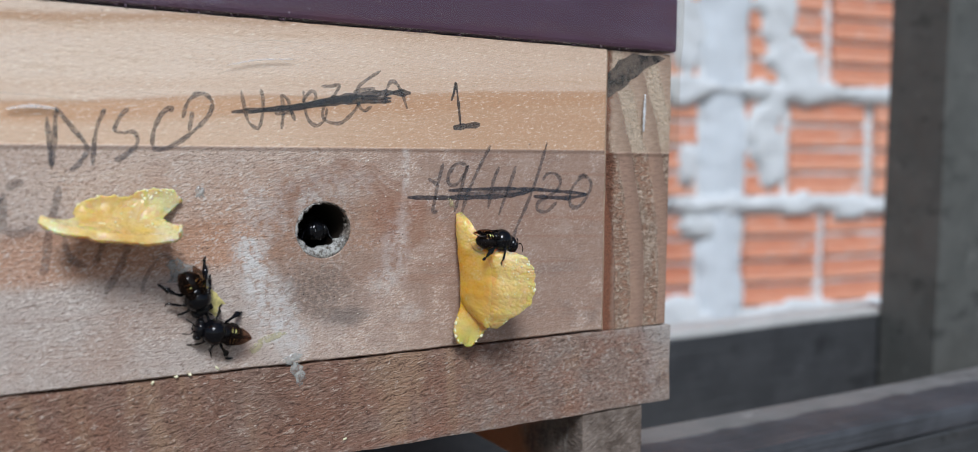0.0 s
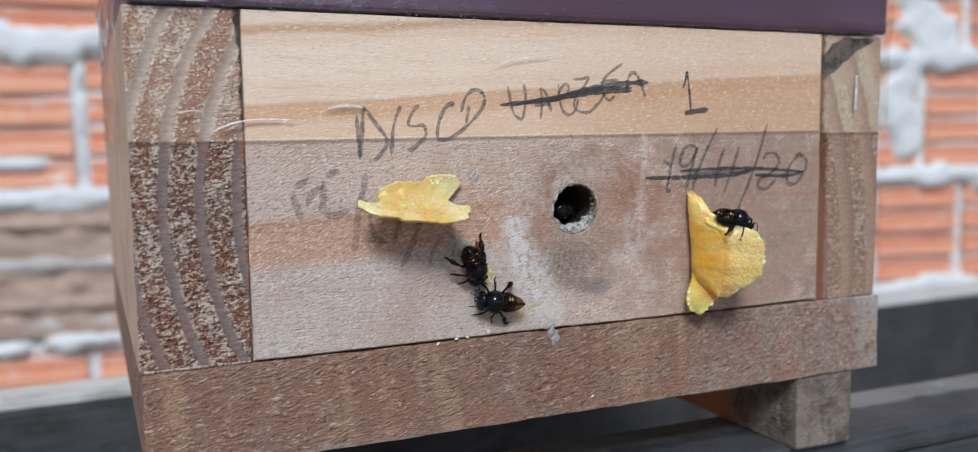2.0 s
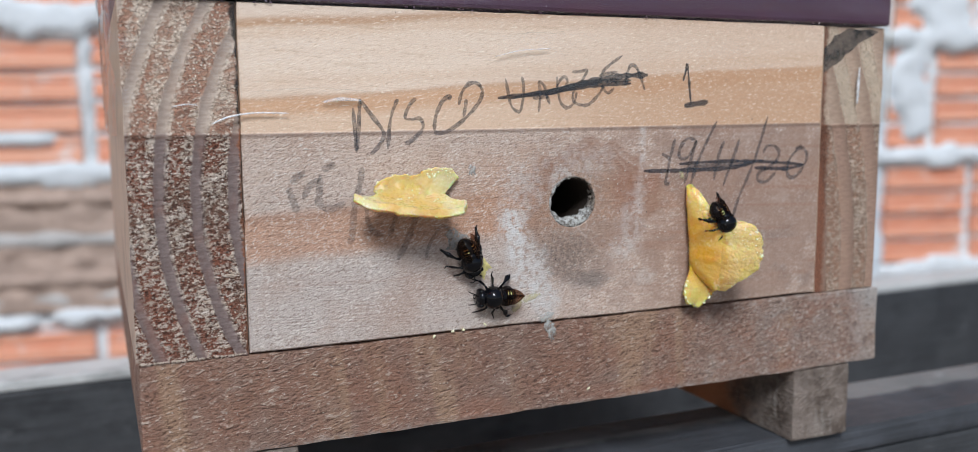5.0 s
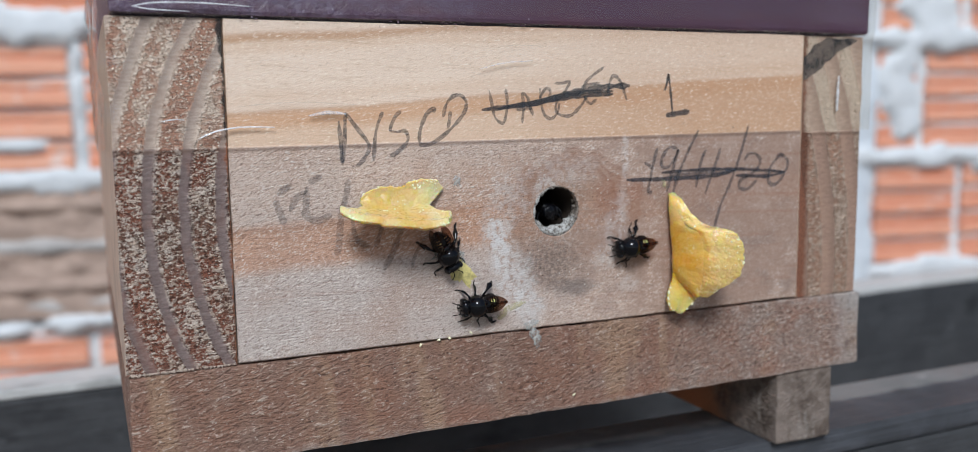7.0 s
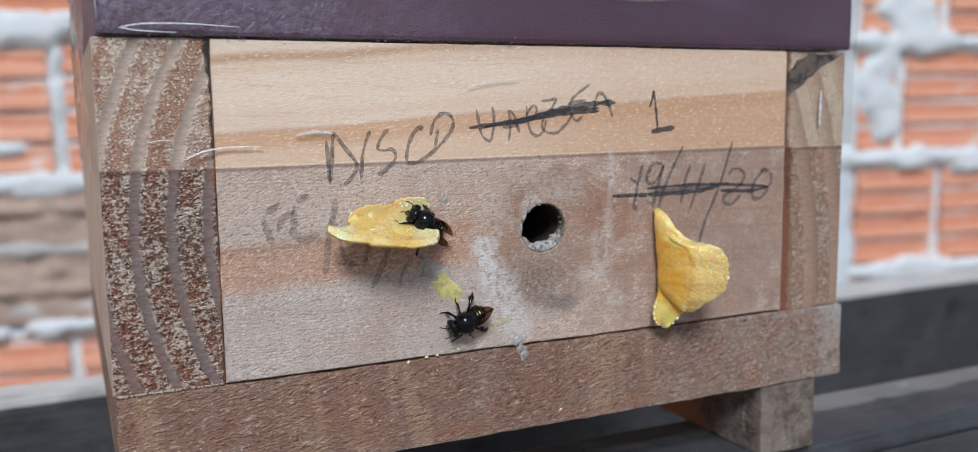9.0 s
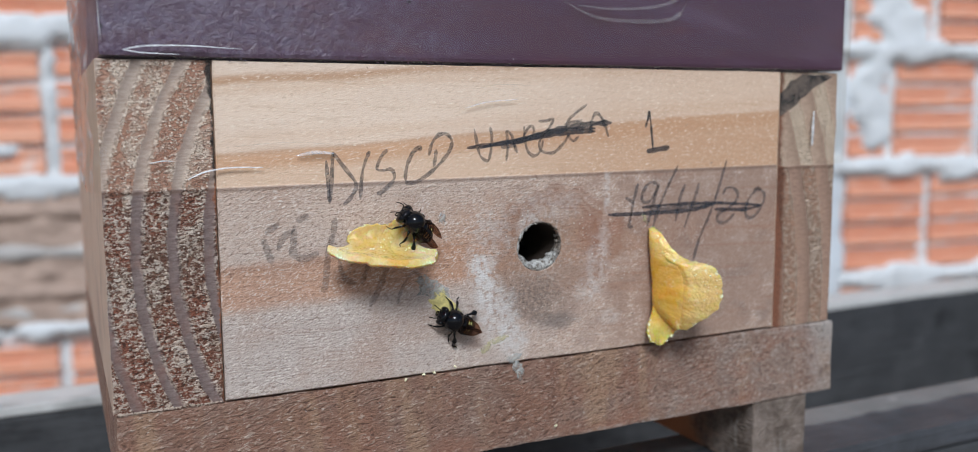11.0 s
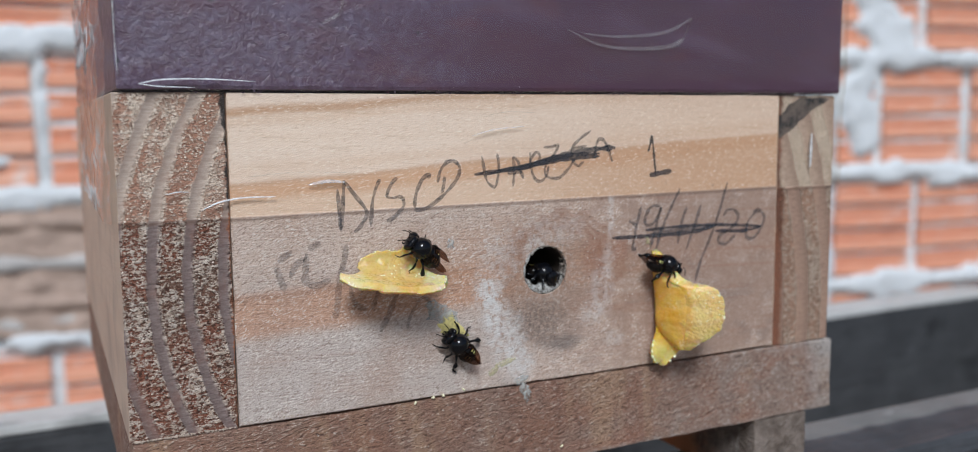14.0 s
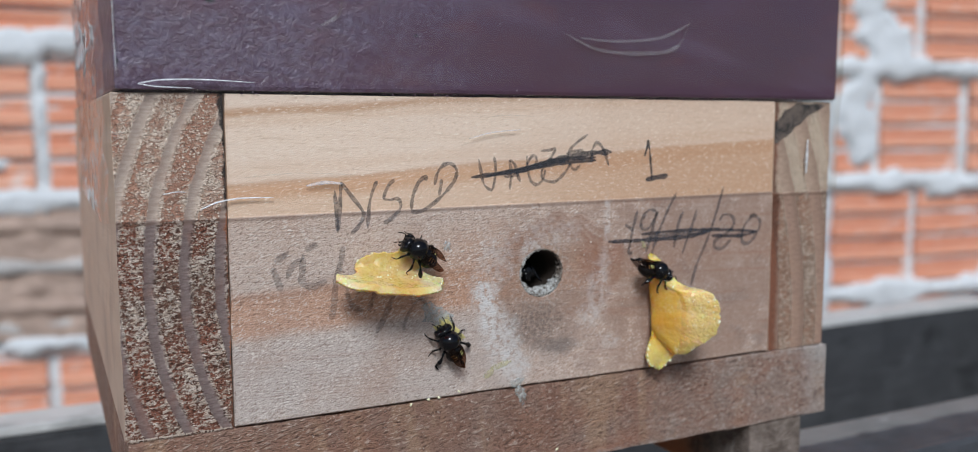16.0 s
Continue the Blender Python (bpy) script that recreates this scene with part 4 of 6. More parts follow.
def panel_with_hole(x0, x1, z0, z1, depth, cx, cz, r):
    """A board with a slightly uneven drilled hole through it."""
    n = 96
    bm = bmesh.new()
    rim = []
    for i in range(n):
        a = 2 * math.pi * i / n
        q = r * (1 + 0.03 * noise.noise(Vector((math.cos(a) * 2, math.sin(a) * 2, 4))))
        rim.append((cx + q * math.cos(a), cz + q * math.sin(a)))
    out = []
    for i in range(n):
        a = 2 * math.pi * i / n
        c, s = math.cos(a), math.sin(a)
        k = min(((x1 - cx) if c > 0 else (x0 - cx)) / c if abs(c) > 1e-9 else 9, ((z1 - cz) if s > 0 else (z0 - cz)) / s if abs(s) > 1e-9 else 9)
        out.append((cx + k * c, cz + k * s))
    for corner in ((x0, z0), (x1, z0), (x0, z1), (x1, z1)):
        j = min(range(n), key=lambda i: (out[i][0] - corner[0]) ** 2 + (out[i][1] - corner[1]) ** 2)
        out[j] = corner
    def edge(p):
        d = noise.noise(Vector((p[0] * 900, p[1] * 900, 1))) * 0.22 * MM
        return (p[0] + (d if abs(p[0] - x0) < 1e-6 or abs(p[0] - x1) < 1e-6 else 0), p[1] + (d if abs(p[1] - z0) < 1e-6 or abs(p[1] - z1) < 1e-6 else 0))
    rings = []
    for y, grow in ((depth, 0), (0.35 * MM, 0), (0.0, 0.3 * MM)):
        row = []
        for p in out:
            p = edge(p)
            sx = grow if p[0] < cx else -grow
            sz = grow if p[1] < cz else -grow
            row.append(bm.verts.new((p[0] + (sx if abs(p[0] - x0) < 0.3 * MM or abs(p[0] - x1) < 0.3 * MM else 0), y, p[1] + (sz if abs(p[1] - z0) < 0.3 * MM or abs(p[1] - z1) < 0.3 * MM else 0))))
        rings.append(row)
    for t in (0.35, 0.75):
        rings.append([bm.verts.new((a[0] + (b[0] - a[0]) * t, 0, a[1] + (b[1] - a[1]) * t)) for a, b in zip(out, rim)])
    rings.append([bm.verts.new((a, 0, b)) for a, b in rim])
    rings.append([bm.verts.new((cx + (a - cx) * 0.96, 0.5 * MM, cz + (b - cz) * 0.96)) for a, b in rim])
    rings.append([bm.verts.new((cx + (a - cx) * 0.95, depth, cz + (b - cz) * 0.95)) for a, b in rim])
    rings.append(rings[0])
    for p, q in zip(rings, rings[1:]):
        for i in range(n):
            bm.faces.new((p[i], p[(i + 1) % n], q[(i + 1) % n], q[i]))
    return bm


def pencil(parent, name, strokes, x, z, width=0.9, mat=None, label="", seed=0):
    """Handwriting on the front: strokes in mm from the character's foot, which stands at (x, z) mm."""
    bm = bmesh.new()
    for k, s in enumerate(strokes):
        line = spline([((x + a) * MM, 0, (z + b) * MM) for a, b in s], 9)
        lift = -(0.05 + 0.006 * k + 0.013 * (seed % 4)) * MM
        rows = []
        for i, c in enumerate(line):
            d = (line[min(i + 1, len(line) - 1)] - line[max(i - 1, 0)])
            d = d.normalized() if d.length > 0 else Vector((1, 0, 0))
            end = min(1.0, 0.45 + 0.25 * min(i, len(line) - 1 - i))
            side = Vector((-d.z, 0, d.x)) * width * MM * 0.5 * end * (0.9 + 0.45 * noise.noise(c * 500 + Vector((k, 0, seed))) + 0.25 * noise.noise(c * 2500))
            rows.append((bm.verts.new(c + side + Vector((0, lift, 0))), bm.verts.new(c - side + Vector((0, lift, 0)))))
        for p, q in zip(rows, rows[1:]):
            bm.faces.new((p[0], p[1], q[1], q[0]))
    return part(name, bm, mat or PENCIL, parent, label)


# strokes of each hand-drawn character, in mm from its foot
LETTER_D = [[(0.0, 9.2), (0.3, 4.5), (0.5, 0.0)], [(1.5, 11.0), (1.1, 5.0), (0.6, 0.2)], [(1.4, 11.0), (3.8, 7.8), (6.1, 4.8), (6.5, 3.2), (5.2, 1.0), (3.6, -0.5)]]
LETTER_I = [[(2.3, 10.5), (1.1, 7.8), (0.4, 4.6), (0.0, 0.0)]]
LETTER_S = [[(2.6, 9.7), (1.2, 8.3), (0.1, 5.7), (1.5, 5.2), (3.3, 5.4), (4.1, 4.2), (3.7, 2.7), (1.6, 0.8), (0.0, 0.0)]]
LETTER_C = [[(3.3, 6.8), (3.6, 7.5), (2.9, 7.4), (1.6, 6.1), (0.6, 4.0), (0.1, 2.0), (0.0, 0.2)]]
LETTER_O = [[(7.5, 7.3), (7.4, 5.9), (6.9, 3.5)], [(5.8, 6.0), (6.5, 8.6), (8.1, 10.5), (10.1, 10.7), (11.4, 9.0), (10.3, 6.2), (7.0, 2.9), (4.1, 0.9), (1.9, 0.0), (0.0, 0.1)]]
LETTER_V = [[(0.0, 7.1), (0.6, 4.1), (1.3, 1.3), (2.5, 0.0), (3.6, 0.0), (4.3, 2.7), (4.4, 5.5), (4.0, 7.5)]]
LETTER_A = [[(1.5, 0.0), (1.9, 3.9), (1.6, 6.8), (2.9, 5.9), (3.3, 4.6), (4.3, 1.8)], [(0.0, 3.2), (1.8, 3.3), (4.0, 3.5)]]
LETTER_R = [[(0.2, 7.0), (0.5, 3.8), (1.3, 1.0), (3.1, 0.0), (4.8, 1.4), (5.3, 3.6)], [(0.0, 4.7), (1.2, 6.4), (2.3, 7.0), (2.9, 5.7), (1.5, 3.6)]]
LETTER_Z = [[(0.0, 8.1), (2.2, 8.2), (4.1, 8.5), (2.4, 5.8), (0.5, 3.6), (0.6, 1.4), (2.5, 0.6), (4.6, 0.8), (7.1, 3.0), (8.7, 5.2)]]
LETTER_E = [[(6.3, 8.6), (3.3, 6.7), (1.1, 4.8), (0.6, 2.6), (1.6, 0.6), (2.7, 0.0), (4.2, 1.0)], [(0.0, 3.8), (2.5, 4.4), (5.0, 4.8)]]
LETTER_A_LAST = [[(0.0, 1.8), (0.8, 4.7), (2.0, 5.8), (3.8, 4.1), (5.4, 0.0)], [(1.2, 3.3), (4.6, 3.8)]]
DIGIT_1 = [[(0.0, 5.3), (0.7, 7.4), (1.1, 9.3), (1.7, 5.6), (2.4, 0.0)]]
DIGIT_1_DATE = [[(2.6, 11.0), (1.4, 6.8), (0.4, 2.3), (0.0, 0.0), (1.2, 0.1)], [(-1.2, 7.4), (0.2, 6.6), (1.2, 6.0)]]
DIGIT_9 = [[(4.8, 10.7), (2.3, 10.9), (0.2, 8.3), (0.5, 6.2), (2.5, 6.4), (4.6, 9.0), (5.0, 10.2), (3.5, 5.4), (1.8, 0.0)]]
SLASH_SHORT = [[(8.5, 19.4), (5.8, 14.8), (3.1, 9.5), (1.4, 5.0), (0.0, 0.0)]]
SLASH_LONG = [[(10.3, 26.0), (7.3, 17.1), (4.6, 10.9), (1.8, 5.5), (0.0, 0.0)]]
STEM = [[(2.9, 9.7), (1.3, 6.1), (0.0, 0.0)]]
STEM_LEAN = [[(4.6, 11.5), (3.2, 7.7), (0.0, 0.0)]]
DIGIT_2 = [[(1.6, 7.4), (2.7, 8.9), (5.0, 9.0), (6.6, 7.6), (6.2, 5.6), (3.2, 3.4), (0.5, 2.2), (0.0, 0.7), (1.3, -0.1), (3.2, 0.1), (5.8, 2.2)]]
DIGIT_0 = [[(2.4, 7.6), (4.4, 8.0), (6.4, 5.8), (5.1, 2.6), (2.4, 0.2), (0.4, 0.6), (0.0, 2.6), (1.0, 5.4), (3.6, 7.6), (5.0, 7.4)]]
FADED_P = [[(0.0, 5.4), (0.8, 2.9), (1.8, 0.0)], [(0.5, 6.4), (3.5, 8.5)], [(2.9, 2.8), (4.4, 5.5), (6.7, 7.1)]]
FADED_C = [[(0.4, 7.2), (0.0, 2.7), (0.2, 0.8), (2.8, 0.0), (5.5, 1.2)], [(0.8, 8.1), (3.5, 9.3)]]
FADED_STEM = [[(3.3, 16.0), (2.7, 12.6), (1.5, 8.1), (0.7, 1.6), (0.0, 0.0)]]
FADED_HOOK = [[(0.0, 6.8), (0.0, 4.0), (0.6, 2.2), (1.5, 1.0), (3.6, 0.0)]]
FADED_TICK = [[(2.0, 5.2), (1.2, 2.6), (0.0, 0.0)]]
FADED_SLANT = [[(4.8, 10.2), (2.5, 4.4), (0.0, 0.0)]]
FADED_LOOP = [[(0.0, 0.0), (0.8, 2.6), (3.0, 6.2), (4.5, 6.8), (5.7, 5.6), (5.9, 3.4), (5.2, 1.6)]]


def hive_box():
    root = thing("beehive_box", HIVE, "unpainted pine beehive box with a round entrance hole and handwritten notes", "beehive")

    def place(name, bm, mat, label="", smooth=False, parent=None):
        for v in bm.verts:
            v.co -= HIVE
        return part(name, bm, mat, parent or root, label, smooth)
    front = place("front_panel", panel_with_hole(0.0003, 0.1488, 1.0995, 1.1698, 0.019, HOLE.x, HOLE.z, 6.1 * MM), PINE, "pale pine board, warm under tape and greyed below it")
    for ob in (place("side_board", sawn(-0.0215, 0.0001, 0.0005, 0.190, 1.0992, 1.1698, 0.35 * MM, 0.22 * MM, 5 * MM, 1), GRAIN_A, "end grain with wide curved growth rings"),
               place("side_board", sawn(0.1492, 0.1702, 0.0005, 0.190, 1.0992, 1.1698, 0.35 * MM, 0.22 * MM, 5 * MM, 2), GRAIN_B, "end grain with a rust-brown edge")):
        ob.data.materials.append(BOARD)
        for f in ob.data.polygons:
            f.material_index = int(abs(f.normal.y) < 0.5)
    place("back_panel", sawn(0.0, 0.1490, 0.170, 0.189, 1.1, 1.1698, 0.3 * MM), BOARD)
    # lining tube added in a dark colour that holds the hole's shade
    bm = bmesh.new()
    for y, r in ((0.8, 5.75), (19.5, 5.6)):
        for k in range(40):
            a = 2 * math.pi * k / 40
            bm.verts.new(HOLE + Vector((r * math.cos(a), y, r * math.sin(a))) * MM)
    bm.verts.ensure_lookup_table()
    for k in range(40):
        bm.faces.new([bm.verts[i] for i in (k, (k + 1) % 40, 40 + (k + 1) % 40, 40 + k)])
    place("entrance_tunnel", bm, RESIN_SHADE, "bore lining, the hole's shade put into its dark colour", True)
    # crust of grey resin and mud in the entrance
    def crust(u, v):
        a, b = 2 * math.pi * u, 2 * math.pi * v
        heavy = 0.52 + 0.45 * max(0, -math.sin(a - 0.3)) + 0.12 * max(0, -math.cos(a + 0.6)) + 0.18 * noise.noise(Vector((math.cos(a) * 3, math.sin(a) * 3, 2)))
        r = 6.1 + 0.5 * max(0.15, heavy - 0.35) * math.cos(b) - 2.5 * max(0.02, heavy - 0.50) * (1 - math.cos(b))
        n = noise.noise(Vector((math.cos(a) * 9, math.sin(a) * 6, v * 4))) * 0.3 + noise.noise(Vector((math.cos(a) * 20, math.sin(a) * 20, v * 9))) * 0.30 + noise.noise(Vector((math.cos(a) * 50, math.sin(a) * 50, v * 22))) * 0.16
        return HOLE + Vector(((r + n) * math.cos(a), 1.3 - 1.45 * math.sin(b) * 1.0 + n * 0.5, (r + n) * math.sin(a))) * MM
    place("entrance_crust", sheet(bmesh.new(), crust, 180, 26), CRUST, "grey crumbly mud lining the entrance", True)
    # handwriting, each letter or figure a mark of its own
    for shape, x, z in ((LETTER_D, 23.0, 40.0), (LETTER_I, 30.4, 40.5), (LETTER_S, 34.2, 41.5), (LETTER_C, 40.9, 44.0), (LETTER_O, 40.8, 43.7)):
        pencil(front, "letter", shape, x, z, 0.95, label="grey pencil letter", seed=int(x))
    for shape, x, z in ((LETTER_V, 57.8, 48.4), (LETTER_A, 64.5, 48.0), (LETTER_R, 70.4, 49.0), (LETTER_Z, 74.4, 49.0), (LETTER_E, 81.5, 52.4), (LETTER_A_LAST, 88.7, 53.1)):
        pencil(front, "letter", shape, x, z, 0.8, label="crossed-out pencil letter", seed=int(x))
    for i, (a, b, w) in enumerate(((55.9, 51.2, 1.25), (66.9, 51.9, 1.5), (60.0, 51.4, 0.9))):
        run = ([(0, 0), (11, 1.1), (19, 2.3), (27.2, 3.2), (34.4, 3.4)], [(0, 0), (12.9, 3.1), (21.3, 4.4), (28, 4.7)], [(0, 0), (9, 1.5), (20, 3.6), (30.3, 3.9)])[i]
        pencil(front, "crossing_out", [run], a, b, w, MARKER, "heavy dark crossing-out line", i + 1)
    pencil(front, "figure", DIGIT_1, 105.0, 50.0, 0.7, MARKER, "dark pencil figure one")
    pencil(front, "figure_foot", [[(0.0, 0.0), (3.4, 0.5), (7.0, 0.9)]], 105.5, 49.3, 1.5, MARKER, seed=1)
    for i, (shape, x, z) in enumerate(((DIGIT_1_DATE, 100.5, 30.5), (DIGIT_9, 104.2, 30.4), (SLASH_SHORT, 106.8, 26.1), (STEM, 114.8, 30.9), (STEM_LEAN, 117.7, 29.3), (SLASH_LONG, 120.8, 20.5), (DIGIT_2, 128.4, 30.0), (DIGIT_0, 138.0, 30.6))):
        pencil(front, "figure", shape, x, z, 0.95, label="pencil figure of a date", seed=i)
    for i, (run, x, z, w) in enumerate((([(0, 0), (10.3, -0.2), (25.3, 0.0), (33, 1.3)], 94.2, 33.8, 1.15), ([(0, 0), (11.2, 0.3), (22.8, 0.1), (38.9, -1.2)], 104.4, 35.2, 0.9), ([(0, 0), (10, -0.5), (16, 0.3)], 127.3, 33.6, 1.1), ([(0, 0), (9, 0.3), (22, 0.9)], 106.0, 34.2, 1.2))):
        pencil(front, "crossing_out", [run], x, z, w, MARKER if i < 3 else PENCIL, "dark line through a date", i)
    for i, (shape, x, z, w) in enumerate(((FADED_P, 9.1, 27.8, 1.5), (FADED_C, 15.4, 28.4, 1.6), (FADED_STEM, 21.4, 20.8, 1.5), (FADED_HOOK, 25.5, 22.0, 1.2), (FADED_TICK, 30.2, 22.0, 1.2), (FADED_SLANT, 32.0, 16.6, 1.5), (FADED_LOOP, 38.5, 16.6, 0.9))):
        pencil(front, "letter" if i < 2 else "stroke", shape, x, z, w, FAINT, "faint worn pencil letter" if i < 2 else "faint smudged pencil stroke", i)
    # torn fibres along the sawn lower edges, and grit round the entrance
    rng = random.Random(11)
    for x0, x1, n, y, mat, label in ((0.4, 148.5, 201, 0.0, FIBRE, "pale torn fibres along the sawn edge"), (-21.3, -0.3, 130, 0.4, FIBRE, "pale torn end-grain fibres")):
        bm = bmesh.new()
        for i in range(n):
            x = rng.uniform(x0, x1)
            a, b, w = 0.55 * rng.uniform(0.05, 0.9) ** 2.4, rng.uniform(-0.5, 0.9), rng.uniform(0.05, 0.25)
            z = 0.05 if n > 200 else -0.75
            base = Vector((x, y - 0.02, z + 0.35))
            tipv = Vector((x + b, y - rng.uniform(0.02, 0.3), z - a))
            bm.faces.new([bm.verts.new(v * MM) for v in (base + Vector((-w, 0, 0)), tipv, base + Vector((w, 0, 0)))])
        tagged(part("torn_fibre", bm, mat, root, label), kind="stuff")
    for name, n, mat, label, size in (("resin_grit", 90, RESIN_SHADE, "dark specks of resin on the wood", 0.10), ("pale_grit", 110, GRIT, "pale crumbs stuck round the entrance", 0.13)):
        bm = bmesh.new()
        for i in range(n):
            a, r = rng.uniform(0, 6.28), rng.gauss(12.5, 5.5)
            x, z = 77 + r * math.cos(a) * 1.25, 25 + r * math.sin(a)
            if abs(r) < 8 or not 1.5 < z < 43:
                continue
            ball(bm, (x * MM, -0.03 * MM, z * MM), [size * rng.uniform(0.5, 1.5) * MM, 0.14 * MM, size * rng.uniform(0.5, 1.3) * MM], 6, 4)
        tagged(part(name, bm, mat, front, label, True), kind="stuff")
    # dark patch on the upper corner of one end
    bm = bmesh.new()
    q = [(149.3, 57.9), (150.6, 58.3), (152.0, 59.4), (153.4, 59.9), (155.5, 61.2), (156.6, 62.6), (158.6, 63.5), (161.0, 65.5), (162.4, 66.2), (165.0, 67.2), (168.0, 68.7), (165.8, 69.3), (161.0, 69.0), (157.0, 69.3), (154.6, 67.9), (152.6, 67.4), (151.4, 65.6), (149.3, 64.0)]
    bm.faces.new([bm.verts.new((a * MM, 0.42 * MM, b * MM)) for a, b in q])
    bm.faces.new([bm.verts.new((a * MM, 0.60 * MM, b * MM)) for a, b in q[::-1]])
    part("dark_patch", bm, INK, root, "black inked corner patch")
    return root


def hive_base():
    at = Vector((0.0745, 0.0, 1.058))
    root = thing("hive_floor", at, "reddish rough-sawn floor board on two short battens", "hive floor")

    def place(name, bm, mat, label=""):
        for v in bm.verts:
            v.co -= at
        return part(name, bm, mat, root, label)
    place("floor_board", sawn(-0.0212, 0.1722, 0.0003, 0.191, 1.0782, 1.0990, 0.7 * MM, 0.32 * MM, 4 * MM, 4), TIMBER, "reddish rough-sawn board with pale torn fibres")
    place("batten", sawn(-0.0120, 0.0098, 0.0005, 0.19, 1.058, 1.0780, 0.8 * MM, 0.3 * MM, 5 * MM, 6), BATTEN)
    place("batten", sawn(0.1436, 0.1632, 0.0005, 0.19, 1.058, 1.0780, 0.8 * MM, 0.3 * MM, 5 * MM, 7), BATTEN)


def hive_lid():
    at = Vector((0.0, 0.0, 1.1705))
    root = thing("hive_lid", at, "aubergine-painted wooden lid taped on top of the hive", "lid")
    bm = sawn(-0.0206, 0.1708, -0.0008, 0.191, 1.1703, 1.2000, 0.9 * MM, 0.15 * MM, 6 * MM, 9)
    for v in bm.verts:
        v.co -= at
    part("lid_board", bm, PAINT, root)
    # dust, fibres and paint crumbs caught along the joint
    rng = random.Random(21)
    for name, n, mat, label, size in (("joint_dust", 520, GRIT, "pale dust and fibres along the lid's lower edge", 0.05), ("paint_crumb", 120, PAINT, "dark paint crumbs along the joint", 0.16)):
        bm = bmesh.new()
        for i in range(n):
            x = rng.uniform(-19.0, 170.0)
            r = size * rng.uniform(0.4, 1.3)
            z = -0.35 + abs(rng.gauss(0, 0.3)) * (1 if name == "joint_dust" else -0.6)
            ball(bm, (x * MM, -0.92 * MM if z > 0.6 else -0.45 * MM, z * MM), (r * rng.uniform(0.6, 2.2) * MM, 0.10 * MM, r * MM), 5, 4)
        tagged(part(name, bm, mat, root, label), kind="stuff")


def tape_band():
    at = Vector((0.0, 0.0, 1.144))
    root = thing("clear_tape", at, "glossy clear packing tape wrapped round the lid joint, wrinkled at corners", "tape")
    path = spline([(-0.0222, 0.12, 0), (-0.0228, 0.05, 0), (-0.0230, 0.012, 0), (-0.0225, 0.0012, 0), (-0.0205, -0.0010, 0), (-0.012, -0.0008, 0), (0.02, -0.0006, 0), (0.08, -0.0005, 0),
                   (0.14, -0.0005, 0), (0.165, -0.0006, 0), (0.1704, -0.0005, 0), (0.1710, 0.001, 0), (0.1710, 0.03, 0), (0.1710, 0.12, 0)], 14)
    n, rows = len(path) - 1, 44

    def wrap(u, v):
        p = path[round(u * n)].copy()
        z = 0.056 * v + 0.0008 * u * (1 - v)
        corner = math.exp(-((p.x + 0.021) / 0.004) ** 2) 
        on_lid = 1 / (1 + math.exp(-(z - 0.0255) / 0.0008))
        if p.y < 0.003:
            p.y -= 0.0009 * on_lid + 0.00022 * noise.noise(Vector((p.x * 60, 0, z * 110))) + 0.00022
        else:
            s = -1 if p.x < 0 else 1
            p.x += s * (0.0004 * noise.noise(Vector((p.y * 50, 1, z * 90))) + 0.0003)
        p += Vector((-1, -0.6, 0)) * 0.0011 * corner * (0.5 + noise.noise(Vector((p.y * 120, 3, z * 160))))
        return Vector((p.x, p.y, z))
    part("tape_sheet", sheet(bmesh.new(), wrap, n, rows), TAPE, root, "", True).visible_shadow = False
    # raised folds and pulled creases, whitened to put sky glints into their colour
    def fold(pts, w, lift, mat, label, flat=0.5):
        bm = bmesh.new()
        line = spline([(a * MM, -(lift + c) * MM, (b - 44) * MM) for a, b, c in pts], 10)
        tube(bm, line, lambda t: w * MM * (0.25 + 0.75 * math.sin(math.pi * t) ** 0.5), 8, flat)
        part("tape_fold", bm, mat, root, label, True)
    fold([(-5.5, 46.2, 0), (-2.0, 47.6, 0), (3.0, 48.3, 0), (9.5, 48.2, 0)], 0.22, 0.95, VEIL, "crease in the tape, sky glint put into its white colour")
    fold([(-12.5, 49.6, 0), (-10, 50.0, 0), (-8.0, 49.9, 0)], 0.16, 0.9, VEIL, "crease in the tape, sky glint put into its white colour")
    fold([(-16.5, 71.4, 0), (-12, 72.2, 0), (-4, 72.4, 0), (6, 72.0, 0)], 0.20, 2.0, VEIL, "crease in the tape, sky glint put into its white colour")
    fold([(-16.5, 71.4, 0), (-13, 70.9, 0), (-6, 70.7, 0)], 0.16, 2.0, VEIL, "crease in the tape, sky glint put into its white colour")
    fold([(-20.2, 73.0, 0), (-20.4, 84.0, 0), (-20.1, 97.0, 0)], 0.22, 1.8, GLINT_TAPE, "pulled ridge of tape at the lid's corner, highlight whitened in")
    fold([(16.5, 50.4, 0), (20.5, 51.0, 0), (24.6, 50.7, 0)], 0.5, 0.85, GLINT_TAPE, "small blister in the tape, highlight whitened in")
    fold([(55.0, 60.2, 0), (61.0, 61.6, 0), (68.5, 62.2, 0)], 0.2, 0.95, GLINT_TAPE, "low ridge in the tape, glare whitened in")
    fold([(160.2, 49.6, 0), (160.3, 54, 0), (160.5, 59.2, 0)], 0.75, 0.75, VEIL, "blister in the tape, highlight put into its white colour")
